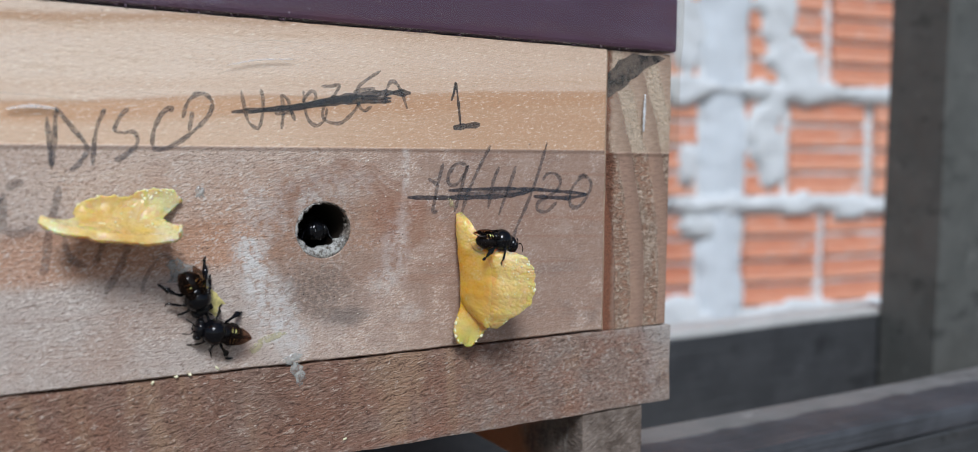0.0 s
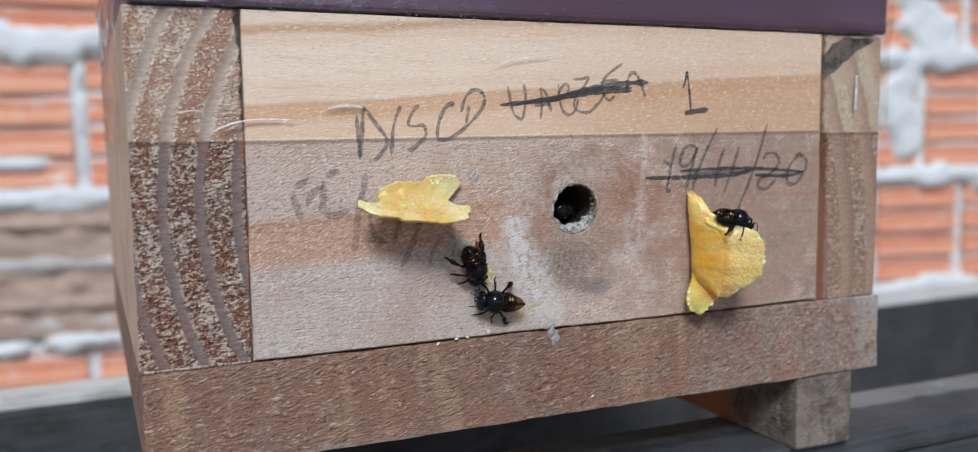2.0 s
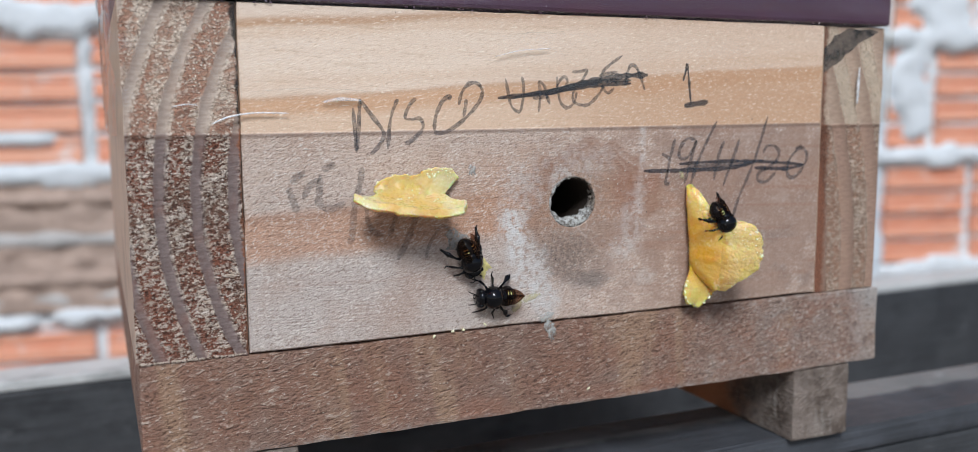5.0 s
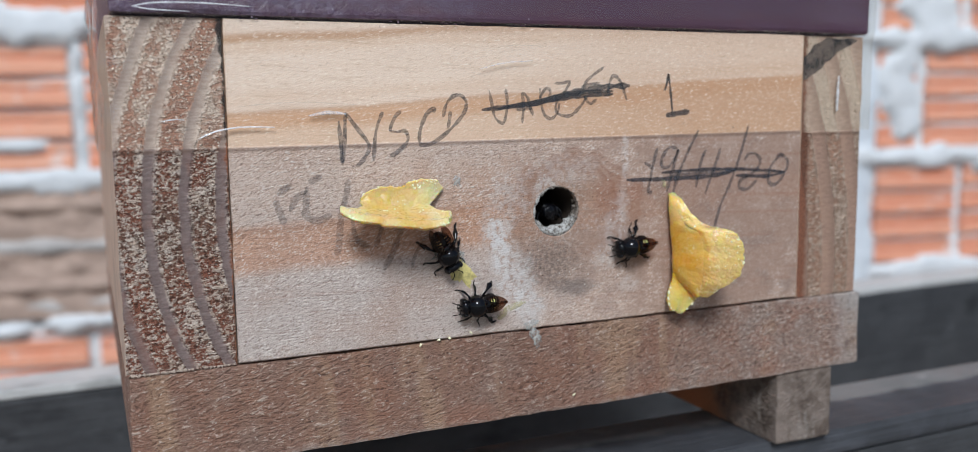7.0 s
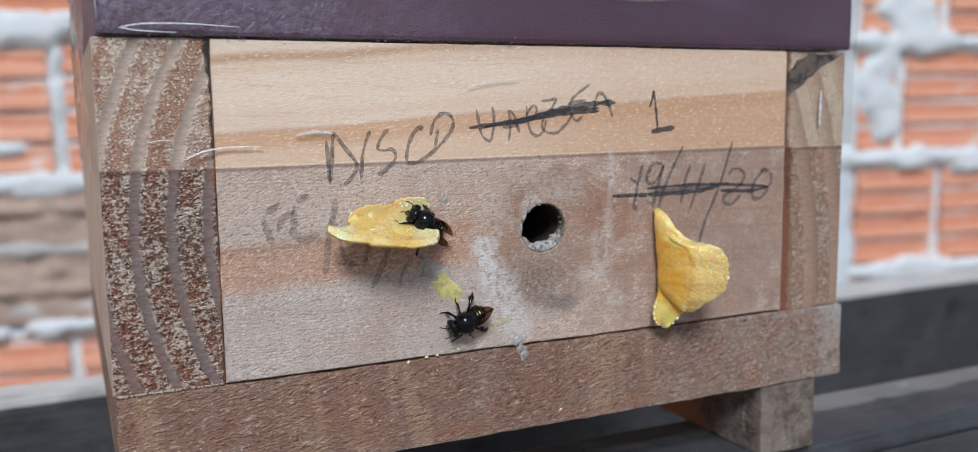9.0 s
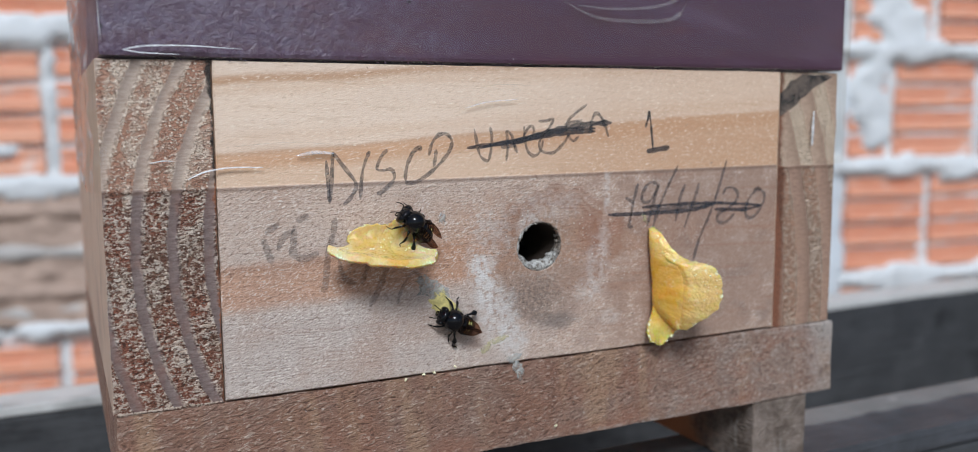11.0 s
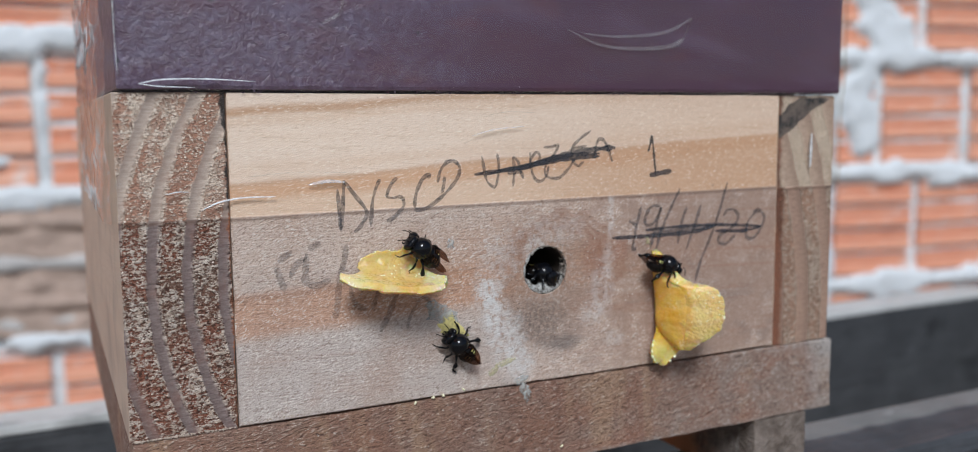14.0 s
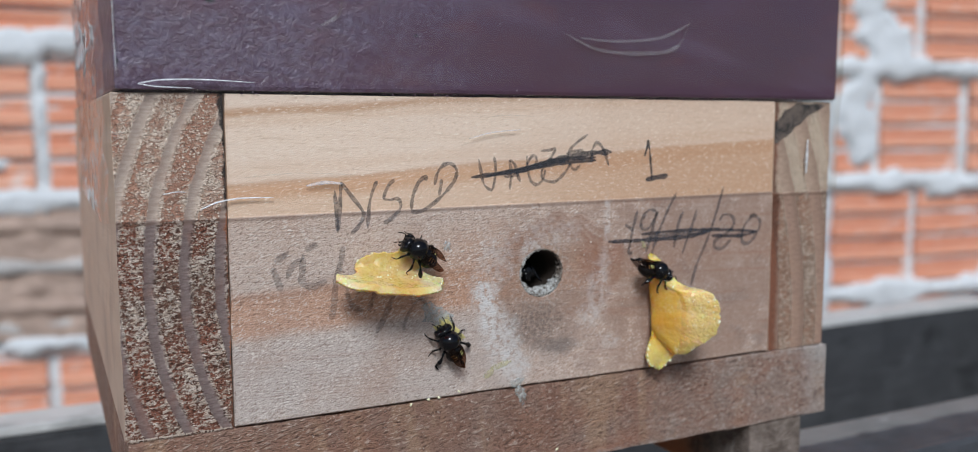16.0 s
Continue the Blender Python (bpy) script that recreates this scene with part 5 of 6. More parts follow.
    fold([(2.0, 52.4, 0), (14.0, 53.2, 0), (27.0, 52.6, 0)], 0.10, 0.95, FAINT_VEIL, "low ridge in the tape, glare whitened in")
    fold([(58.0, 64.6, 0), (64.0, 65.6, 0), (72.0, 65.4, 0)], 0.12, 0.95, FAINT_VEIL, "low ridge in the tape, glare whitened in")
    fold([(80.0, 85.0, 0), (90.0, 81.5, 0), (104.0, 81.2, 0), (113.0, 83.0, 0), (117.5, 90.0, 0)], 0.8, 1.85, FAINT_VEIL, "faint curved scuff in the tape", 0.12)
    fold([(84.0, 84.2, 0), (95.0, 83.8, 0), (108.0, 85.2, 0), (117.0, 89.0, 0)], 0.6, 1.85, FAINT_VEIL, "faint curved scuff in the tape", 0.12)
    fold([(20.0, 84.0, 0), (24.0, 86.5, 0), (25.0, 90.0, 0)], 0.6, 1.85, FAINT_VEIL, "faint curved scuff in the tape", 0.12)


# ---------------------------------------------------------------- wax and smears
def wax_scoop():
    at = Vector((0.036, 0.0, 1.130))
    top = [(0.0, 27.0, 32.4), (0.08, 28.4, 34.0), (0.22, 31.2, 34.8), (0.45, 36.6, 34.9), (0.55, 38.2, 35.8), (0.88, 44.2, 36.0), (1.0, 46.0, 33.9)]
    lip = [(0.0, 20.6, -8.0, 30.6), (0.1, 22.6, -9.0, 29.4), (0.3, 27.2, -11.0, 28.3), (0.6, 34.0, -12.0, 27.1), (0.8, 38.8, -12.2, 26.8), (0.94, 42.8, -12.0, 27.3), (1.0, 43.6, -11.2, 29.0)]

    def f(u, v):
        tx, tz = between(top, u)
        lx, ly, lz = between(lip, u)
        rag = noise.noise(Vector((u * 14, 3, 0))) * 0.5 + noise.noise(Vector((u * 40, 5, 0))) * 0.28
        a = Vector((tx, -0.7, tz + rag * 0.9))
        m = Vector((27.0 + 15.0 * u, -2.6, 30.9 - 0.5 * u))
        c = Vector((lx + 0.3, ly + 0.9, lz + 1.1))
        b = Vector((lx + 0.3 * rag, ly + 0.3 * rag, lz + 0.5 * rag))
        if v < 0.40:
            t = v / 0.40
            p = a.lerp(m, t) + Vector((0, 0.6 * math.sin(math.pi * t), 0))
        elif v < 0.82:
            t = (v - 0.40) / 0.42
            p = m.lerp(c, t) + Vector((0, 0, -0.55 * math.sin(math.pi * t)))
        else:
            p = c.lerp(b, ((v - 0.82) / 0.18) ** 1.3)
        q = Vector((p.x, p.y * 1.2, p.z * 1.2)) * 1.1
        d = 0.05 * (0.5 - min(1.0, noise.voronoi(q * 1.3)[0][0])) + 0.30 * noise.noise(q * 0.3) + 0.10 * noise.noise(q * 0.8) + 0.05 * noise.noise(q * 2.3)
        return Vector((p.x, min(p.y - d * 0.8, -0.35), p.z + d)) * MM + Vector((0, 0, 1.1)) - at
    root = thing("wax_scoop", at, "ragged scoop of crumbly yellow wax stuck to the hive front", "wax")
    ob = part("wax_lobe", sheet(bmesh.new(), f, 96, 54), WAX, root, "", True)
    thick(ob, 0.85 * MM, 0)
    crumbs(root, at, [(f(0.12 + 0.8 * random.random(), 0.33 + 0.25 * random.random()) + at) for i in range(18)], 0.19, (0, -0.25, 0.4))
    crumbs(root, at, [(f(random.random(), random.choice((0.0, 0.01, 0.97, 1.0))) + at) for i in range(26)], 0.19, (0, -0.1, 0.1))
    crumbs(root, at, [(f(random.choice((0.03, 0.06, 0.93, 0.97)) + 0.03 * random.random(), 0.55 + 0.45 * random.random()) + at) for i in range(22)], 0.22, (0, -0.2, 0.3))
    crumbs(root, at, [(f(0.6 + 0.38 * random.random(), 0.02 + 0.12 * random.random()) + at) for i in range(16)], 0.22, (0, -0.45, 0.1))


def crumbs(root, at, places, size, out=(0, 0, 0)):
    for i, p in enumerate(places):
        bm = bmesh.new()
        ball(bm, (0, 0, 0), [size * MM * k * random.uniform(0.6, 1.3) for k in [random.uniform(0.4, 1.3)] * 3], 7, 5)
        for v in bm.verts:
            v.co += noise.noise_vector(v.co * 3000 + Vector((i, 0, 0))) * 0.08 * MM
        ob = part("wax_crumb", bm, WAX_PALE, root, "pale wax crumb")
        ob.location = p - at + Vector(out) * MM


WAX_PALE = plain("pale_wax", (0.93, 0.84, 0.58), 0.2, 1.5, 0.15, spec=0.6)


def wax_petal():
    at = Vector((0.107, 0.0, 1.115))
    rows = [(0.0, 29.9, 106.5, -0.9, 107.2, -1.4), (0.08, 28.8, 106.2, -1.6, 107.9, -3.2), (0.25, 25.4, 105.9, -2.2, 109.0, -6.4), (0.36, 22.6, 106.1, -2.7, 111.6, -8.8), (0.42, 21.0, 106.2, -2.8, 116.6, -12.8),
            (0.60, 16.5, 106.6, -3.2, 118.9, -14.0), (0.82, 10.0, 107.0, -3.6, 118.0, -13.2), (0.93, 6.8, 109.0, -5.4, 114.2, -10.8), (1.0, 4.8, 110.6, -6.9, 112.4, -8.6)]

    def f(u, v):
        z, lx, ly, rx, ry = between(rows, v)
        width = math.hypot(rx - lx, ry - ly)
        out = Vector((-0.69, -0.72, 0))
        r = Vector((rx, ry, z))
        # across: out of the wall, round the fold, then over the grainy cheek to the rim
        a, b = Vector((lx + 1.6, -0.1, z)), Vector((lx - 0.1, ly, z))
        c = b.lerp(r, 0.45) + out * width * 0.15
        line = between([(0.0, *a), (0.14, *b), (0.5, *c), (1.0, *r)], u)
        p = Vector(line)
        t = u
        grain = min(1, max(0, (t - 0.44) / 0.14)) * (0.5 if v < 0.22 else 1)
        q = Vector((t * width, z, 3))
        pad = min(1, max(0, (t - 0.5) / 0.07)) * min(1, max(0, (v - 0.31) / 0.06)) * min(1, max(0, (0.94 - v) / 0.06))
        p += out * 0.55 * pad
        bead = 0.5 - min(1.0, noise.voronoi(q * 1.25)[0][0])
        p += out * (0.45 * noise.noise(q * 0.24) + 0.12 * noise.noise(q * 0.7) + 0.04 * noise.noise(q * 2.0) + grain * (0.17 * bead + 0.06 * noise.noise(q * 0.9) + 0.07 * noise.noise(q * 2.6)))
        rag = (noise.noise(Vector((z * 0.8, 7, 0))) + 0.6 * noise.noise(Vector((z * 2.3, 9, 0)))) * 0.55
        p += Vector((0.69, -0.72, 0)) * rag * max(0, t - 0.86) * 6 * min(1, width / 12)
        p.z += 0.25 * noise.noise(Vector((t * 5, 4, v * 3))) * (1 - min(v, 1 - v) * 2)
        return Vector((p.x, min(p.y, -0.25), p.z)) * MM + Vector((0, 0, 1.1)) - at
    root = thing("wax_petal", at, "folded petal of grainy orange-yellow wax standing off the hive front", "wax")
    ob = part("wax_lobe", sheet(bmesh.new(), f, 96, 170), HONEY, root, "", True)
    thick(ob, 0.9 * MM, 0)
    crumbs(root, at, [(f(0.56 + 0.44 * random.random() ** 0.7, 0.3 + 0.45 * random.random()) + at) for i in range(34)], 0.13, (-0.3, -0.33, 0))
    crumbs(root, at, [(f(0.6 + 0.4 * random.random() ** 0.5, 0.34 + 0.5 * random.random()) + at) for i in range(9)], 0.28, (-0.3, -0.33, 0))
    crumbs(root, at, [(f(0.97 + 0.04 * random.random(), 0.36 + 0.6 * random.random()) + at) for i in range(36)], 0.26, (-0.15, -0.2, 0))
    low = [(0.0, 106.6, -2.6, 14.0, 108.2, -4.2, 12.0), (0.35, 106.2, -2.6, 9.0, 110.6, -5.6, 8.4), (0.62, 104.6, -2.8, 4.6, 111.4, -6.2, 5.0), (0.82, 104.9, -3.0, 2.2, 110.2, -5.2, 2.4), (1.0, 106.4, -3.0, 0.6, 108.2, -4.0, -0.2)]

    def flap(u, v):
        lx, ly, lz, rx, ry, rz = between(low, v)
        p = Vector((lx, ly, lz)).lerp(Vector((rx, ry, rz)), u)
        q = Vector((p.x, p.z, 8))
        dish = math.sin(math.pi * u) * 0.9 * v
        rag = 0.45 * noise.noise(q * 1.1) + 0.3 * noise.noise(q * 3.0)
        brim = max(0.0, 1 - 6 * u, 6 * u - 5) + max(0.0, 8 * v - 7)
        p += Vector((-0.55, -0.3, -0.6)) * rag * brim + Vector((0.4, 0.9, 0)) * dish + Vector((0, -1, 0)) * (0.14 * noise.noise(q * 0.9) + 0.05 * noise.noise(q * 3))
        return Vector((p.x, min(p.y, -0.2), p.z)) * MM + Vector((0, 0, 1.1)) - at
    thick(part("wax_flap", sheet(bmesh.new(), flap, 40, 60), HONEY, root, "paler curled flap of wax", True), 0.8 * MM, 0)
    crumbs(root, at, [(flap(random.choice((0.0, 0.02, 0.98)), 0.5 + 0.5 * random.random()) + at) for i in range(26)], 0.24, (0, -0.4, 0))


def flake(name, cx, cz, w, h, turn, mat, label, category, t=0.25, seed=0.0, y=0.0):
    """A thin uneven flake stuck on the front."""
    at = Vector((cx * MM, y, 1.1 + cz * MM))

    def f(u, v):
        a = 2 * math.pi * u
        r = v * (1 + 0.5 * noise.noise(Vector((math.cos(a) * 1.6 + seed, math.sin(a) * 1.6, 0))) + 0.45 * noise.noise(Vector((math.cos(a) * 5 + seed, math.sin(a) * 5, 3))))
        x, z = r * w / 2 * math.cos(a), r * h / 2 * math.sin(a)
        c, s = math.cos(radians(turn)), math.sin(radians(turn))
        lift = t * (1 - v ** 3) * (0.7 + 0.6 * noise.noise(Vector((x * 0.9 + seed, z * 0.9, 1))))
        return Vector((x * c - z * s, -max(lift, 0) - 0.02, x * s + z * c)) * MM
    bm = sheet(bmesh.new(), f, 36, 7)
    bmesh.ops.remove_doubles(bm, verts=bm.verts, dist=1e-6)
    ob = part(name, bm, mat, None, label, True)
    ob.location = at
    return tagged(ob, label, category)


def smears():
    flake("wax_smear", 49.8, 15.4, 8.6, 4.6, -44, FILM, "thin yellow wax film smeared on the wood", "wax smear", 0.4, 1.0)
    flake("wax_smear", 47.4, 19.0, 8.4, 5.0, -34, GREYWAX, "grey waxy patch beside the yellow film", "wax smear", 0.3, 2.0)
    flake("wax_smear", 63.4, 5.4, 7.5, 1.6, 14, THIN, "pale yellow wax streak near the bottom edge", "wax smear", 0.2, 3.0)
    flake("wax_smear", 60.4, 3.6, 3.0, 1.8, 30, THIN, "pale yellow wax streak near the bottom edge", "wax smear", 0.2, 3.6)
    flake("wax_smear", 49.6, 35.4, 1.6, 2.6, 10, GREYWAX, "small translucent wax flake", "wax smear", 0.4, 4.0)
    flake("wax_smear", 105.2, 32.4, 0.9, 2.8, 24, THIN, "greenish wax thread above the petal", "wax smear", 0.6, 5.0)
    flake("plastic_scrap", 67.8, 0.6, 4.4, 2.2, 10, GREYWAX, "torn translucent scrap stuck across the floor joint", "scrap", 0.3, 6.0)
    flake("plastic_scrap", 69.2, -2.4, 2.4, 6.0, 24, GREYWAX, "torn translucent scrap hanging over the floor board", "scrap", 0.3, 6.6)
    for x, z, s in ((52.5, 0.3, 7.0), (47.2, -0.4, 8.0), (44.6, -0.5, 9.0), (79.5, -18.2, 10.0), (40.2, -1.2, 12.0)):
        flake("wax_chip", x, z, 0.9, 0.6, s * 20, WAX_PALE, "tiny pale wax chip on the edge", "wax chip", 0.5, s)


# ---------------------------------------------------------------- bees
def bee(label, wings_open=0.0, size=1.1, seed=1):
    """A small black stingless bee about 11 mm long: head along +x, back along +z, feet at z = 0."""
    root = thing("bee", (0, 0, 0), label, "bee", "bees at the hive entrance")
    rng = random.Random(seed)

    def add(name, bm, mat, text="", smooth=True, parent=None):
        for v in bm.verts:
            v.co *= MM * size
        return part(name, bm, mat, parent or root, text, smooth)
    # thorax: a high round dome with a small shield at its rear
    def dome(c):
        return Vector((c.x * (1 - 0.06 * c.z), c.y * (1 - 0.10 * max(0, c.z)), c.z + 0.06 * (1 - c.x * c.x)))
    bm = ball(bmesh.new(), (1.15, 0, 2.75), (2.3, 2.35, 2.15), 28, 18, dome)
    ball(bm, (-0.75, 0, 3.75), (0.75, 1.25, 0.6), 14, 8)
    thorax = add("thorax", bm, CHITIN, "glossy black thorax")
    for s in (-1, 1):
        add("wing_base", ball(bmesh.new(), (0.75, 1.85 * s, 3.75), (0.55, 0.35, 0.3), 10, 7), CHITIN_B, "", True, thorax)

    def tip(c):
        return Vector((c.x, c.y * (1 - 0.30 * max(0, -c.x) ** 2), c.z * (1 - 0.25 * max(0, -c.x) ** 2) - 0.22 * max(0, -c.x) ** 2))
    centre, radii = Vector((-2.0, 0, 2.2)), Vector((2.35, 2.1, 1.8))
    # abdomen in overlapping rings, with yellow bars on its flanks
    def ringed(c):
        q = tip(c)
        step = 1 + 0.025 * math.sin(c.x * 15)
        return Vector((q.x, q.y * step, q.z * step))
    abdomen = add("abdomen", ball(bmesh.new(), centre, radii, 26, 34, lambda c: ringed(Vector((c.z, c.y, c.x)))), CHITIN_B, "dark brown abdomen")
    for x in (-1.7, -2.3, -2.9):
        bm = bmesh.new()
        for s in (-1, 1):
            rows = []
            for k in range(11):
                a = radians(15 + 28 * k / 10) * s
                row = []
                for e in (-0.10, 0.10):
                    c = (x + e - centre.x) / radii.x
                    r = math.sqrt(max(0.0, 1 - c * c))
                    p = tip(Vector((c, r * math.sin(a), r * math.cos(a))))
                    row.append(bm.verts.new(centre + Vector((p.x * radii.x, p.y * radii.y * 1.045, p.z * radii.z * 1.045))))
                rows.append(row)
            for p, q in zip(rows, rows[1:]):
                bm.faces.new((p[0], p[1], q[1], q[0]))
        add("yellow_band", bm, YELLOW, "bright yellow band", True, abdomen)
    # head: broad, flat-faced, narrowing to the jaws
    def face(c):
        return Vector((c.x * (0.8 if c.x > 0 else 1.0), c.y * (0.80 + 0.20 * c.z if c.z < 0 else 1 - 0.12 * c.z), c.z))
    head = add("head", ball(bmesh.new(), (3.75, 0, 2.1), (1.15, 1.95, 1.75), 20, 14, face), CHITIN, "black head")
    for s in (-1, 1):
        add("eye", ball(bmesh.new(), (3.85, 1.42 * s, 2.3), (0.75, 0.58, 1.2), 14, 9), CHITIN, "dark glossy eye", True, head)
        line = spline([(4.55, 0.35 * s, 2.2), (5.0, 0.7 * s, 2.95), (5.25, 0.95 * s, 3.25), (5.9, 1.2 * s, 2.5), (6.2, 1.35 * s, 1.7)], 5)
        add("antenna", tube(bmesh.new(), line, lambda t: 0.10, 6), CHITIN, "", True, head)
        add("mandible", tube(bmesh.new(), spline([(4.2, 0.4 * s, 1.0), (4.5, 0.35 * s, 0.6), (4.55, 0.08 * s, 0.4)], 4), lambda t: 0.2 - 0.1 * t, 6), CHITIN_B, "", True, head)
        # wing folded over the back, draped down the flank
        def blade(u, v, s=s):
            w = 0.35 + 1.45 * math.sin(math.pi * min(1, 0.10 + 0.74 * u)) ** 0.9
            w *= math.sqrt(max(0.02, 1 - (max(0, u - 0.62) / 0.38) ** 2.6))
            spread = math.tan(radians(wings_open))
            side = 0.75 * (1 - u) - 0.25 * u + 6.0 * u * spread + (v - 0.25) * w
            return Vector((0.5 - 6.1 * u, s * side, 4.45 - 0.95 * u + 0.08 * math.sin(u * 7 + v * 4) + 0.07 * s - 0.75 * max(0, v - 0.25) ** 1.5 * (1 - 0.5 * u)))
        wing = add("wing", sheet(bmesh.new(), blade, 24, 10), SMOKE, "smoky brown translucent wing")
        thick(wing, 0.03 * MM)
        for a, b in ((0.97, 0.80), (0.80, 0.60), (0.60, 0.35), (0.45, 0.10)):
            add("vein", tube(bmesh.new(), [blade(u / 10 * 0.88, a + (b - a) * (u / 10) ** 1.5) + Vector((0, 0, 0.03)) for u in range(11)], lambda t: 0.045 * (1 - 0.5 * t), 5), CHITIN_B, "", True, wing)
    # fine hair that softens the thorax, the head and the tail
    bm = bmesh.new()
    for i in range(900):
        d = Vector((rng.gauss(0, 1), rng.gauss(0, 1), rng.gauss(0, 0.8))).normalized()
        which = i % 4
        if d.z > (0.62, 0.62, 0.9, 0.5)[which] and rng.random() < 0.85:
            continue
        c, r = ((Vector((1.15, 0, 2.75)), Vector((2.25, 2.3, 2.15))), (Vector((1.15, 0, 2.75)), Vector((2.25, 2.3, 2.15))), (Vector((3.75, 0, 2.1)), Vector((1.05, 1.8, 1.65))), (centre, Vector((2.3, 2.0, 1.75))))[which]
        p = c + Vector((d.x * r.x, d.y * r.y, d.z * r.z))
        e = d.orthogonal().normalized() * 0.03
        tipv = p + (d + Vector((-0.4, rng.uniform(-0.4, 0.4), rng.uniform(-0.3, 0.2)))) * (0.55, 0.45, 0.3, 0.3)[which] * rng.uniform(0.6, 1.3)
        bm.faces.new((bm.verts.new(p + e), bm.verts.new(p - e), bm.verts.new(tipv)))
    tagged(add("hair", bm, HAIR, "short dark brown hair", False), kind="stuff")
    # legs, hinged at the body: thigh, shin and a row of small foot joints
    def limb(t, knots):
        t *= len(knots) - 1
        i = min(int(t), len(knots) - 2)
        return knots[i] + (knots[i + 1] - knots[i]) * (t - i)
    for i, (hx, pts, rad) in enumerate((
            (2.1, [(0, 0.9, 1.5), (0.7, 2.0, 2.2), (1.5, 2.7, 1.0), (2.1, 3.0, 0.25), (2.9, 3.2, 0.08)], (0.24, 0.34, 0.22, 0.30, 0.14, 0.13, 0.07)),
            (1.0, [(0, 1.1, 1.4), (-0.1, 2.5, 2.4), (-0.5, 3.6, 1.0), (-0.8, 4.3, 0.2), (-1.1, 5.0, 0.08)], (0.26, 0.36, 0.22, 0.34, 0.16, 0.15, 0.07)),
            (-0.2, [(0, 1.1, 1.4), (-0.9, 2.5, 2.2), (-2.3, 3.5, 1.3), (-3.1, 4.1, 0.3), (-3.7, 4.5, 0.08)], (0.26, 0.34, 0.26, 0.66, 0.26, 0.30, 0.08)))):
        for s in (1, -1):
            j = [Vector((rng.uniform(-0.35, 0.35), rng.uniform(-0.25, 0.35), rng.uniform(-0.2, 0.3))) * (n / 3) for n in range(5)]
            line = spline([(a + q.x, (b + q.y) * s, max(c + q.z, 0.08)) for (a, b, c), q in zip(pts, j)], 6)
            bm = tube(bmesh.new(), line, lambda t, rad=rad: limb(t, rad), 8, 0.75)
            # bristles along the shin
            for n in range(26):
                c = line[rng.randint(len(line) // 3, len(line) - 3)]
                d = Vector((rng.uniform(-1, 1), rng.uniform(-1, 1), rng.uniform(-1, 1))).normalized()
                e = d.orthogonal().normalized() * 0.025
                bm.faces.new((bm.verts.new(c + e), bm.verts.new(c - e), bm.verts.new(c + d * (0.75 if i == 2 else 0.45))))
            leg = add(("foreleg", "midleg", "hindleg")[i], bm, CHITIN)
            leg.location = (hx * MM * size, 0, 0)
            leg["hinge"] = i * 2 + (s > 0)
    return root


ground()
stand()
hive_base()
hive_box()
hive_lid()
tape_band()
wax_scoop()
wax_petal()
smears()
BEE_A = bee("black stingless bee that leaves the wax petal for the entrance", 0, seed=3)
BEE_B = bee("black stingless bee with yellow bands climbing onto the wax scoop", 13, seed=5)
BEE_C = bee("black stingless bee feeding at the yellow wax film", 1, seed=8)
BEE_D = bee("black stingless bee leaving the entrance for the wax petal", 0, seed=13)
BEE_E = bee("black stingless bee guarding the dark entrance hole", 0, seed=21)
brick_wall()


# ---------------------------------------------------------------- what moves
def bee_pose(x, y, z, f, u):
    """The middle of the body in mm of the front (z from its lower edge), the way the head points, and the way the back faces."""
    f, u = Vector(f).normalized(), Vector(u)
    u = (u - f * u.dot(f)).normalized()
    s = u.cross(f)
    m = Matrix((f, s, u)).transposed().to_4x4()
    m.translation = Vector((x, y, z)) * MM + Vector((0, 0, 1.1)) - u * 2.6 * MM + f * 0.5 * MM
    return m


def on(x, z, turn, y=-2.6, tilt=0.0):
    """Walking on the front: turn is the head's way, anticlockwise from +x; tilt lifts the back from facing outward to facing up."""
    a, b = radians(turn), radians(tilt)
    return bee_pose(x, y, z, (math.cos(a), 0, math.sin(a)), (0, -math.cos(b), math.sin(b)))


def inside(x, y, z, f):
    return bee_pose(x, y, z, f, (0, 0, 1))


def gait(root, spans, amp=16):
    """Legs swing in two tripods while the bee walks."""
    for leg in [c for c in root.children if "hinge" in c]:
        h = leg["hinge"]
        s = 1 if h % 2 else -1
        phase = math.pi * ((h // 2 + h) % 2)
        rest = leg.matrix_basis.copy()
        still = Matrix.Rotation(radians(((h * 37) % 13 - 6) * 1.2), 4, "Z")
        rows = [(0.0, rest @ still)]
        for a, b in spans:
            rows.append((a, rest @ still))
            for i in range(1, int((b - a) / 0.1)):
                w = math.sin(2 * math.pi * 2.6 * 0.1 * i + phase) * amp
                lift = max(0, math.cos(2 * math.pi * 2.6 * 0.1 * i + phase)) * 6
                rows.append((a + 0.1 * i, rest @ still @ Matrix.Rotation(radians(w * s), 4, "Z") @ Matrix.Rotation(radians(lift * s), 4, "X")))
            rows.append((b, rest @ still))
        rows.append((16.0, rest @ still))
        walk(leg, rows)


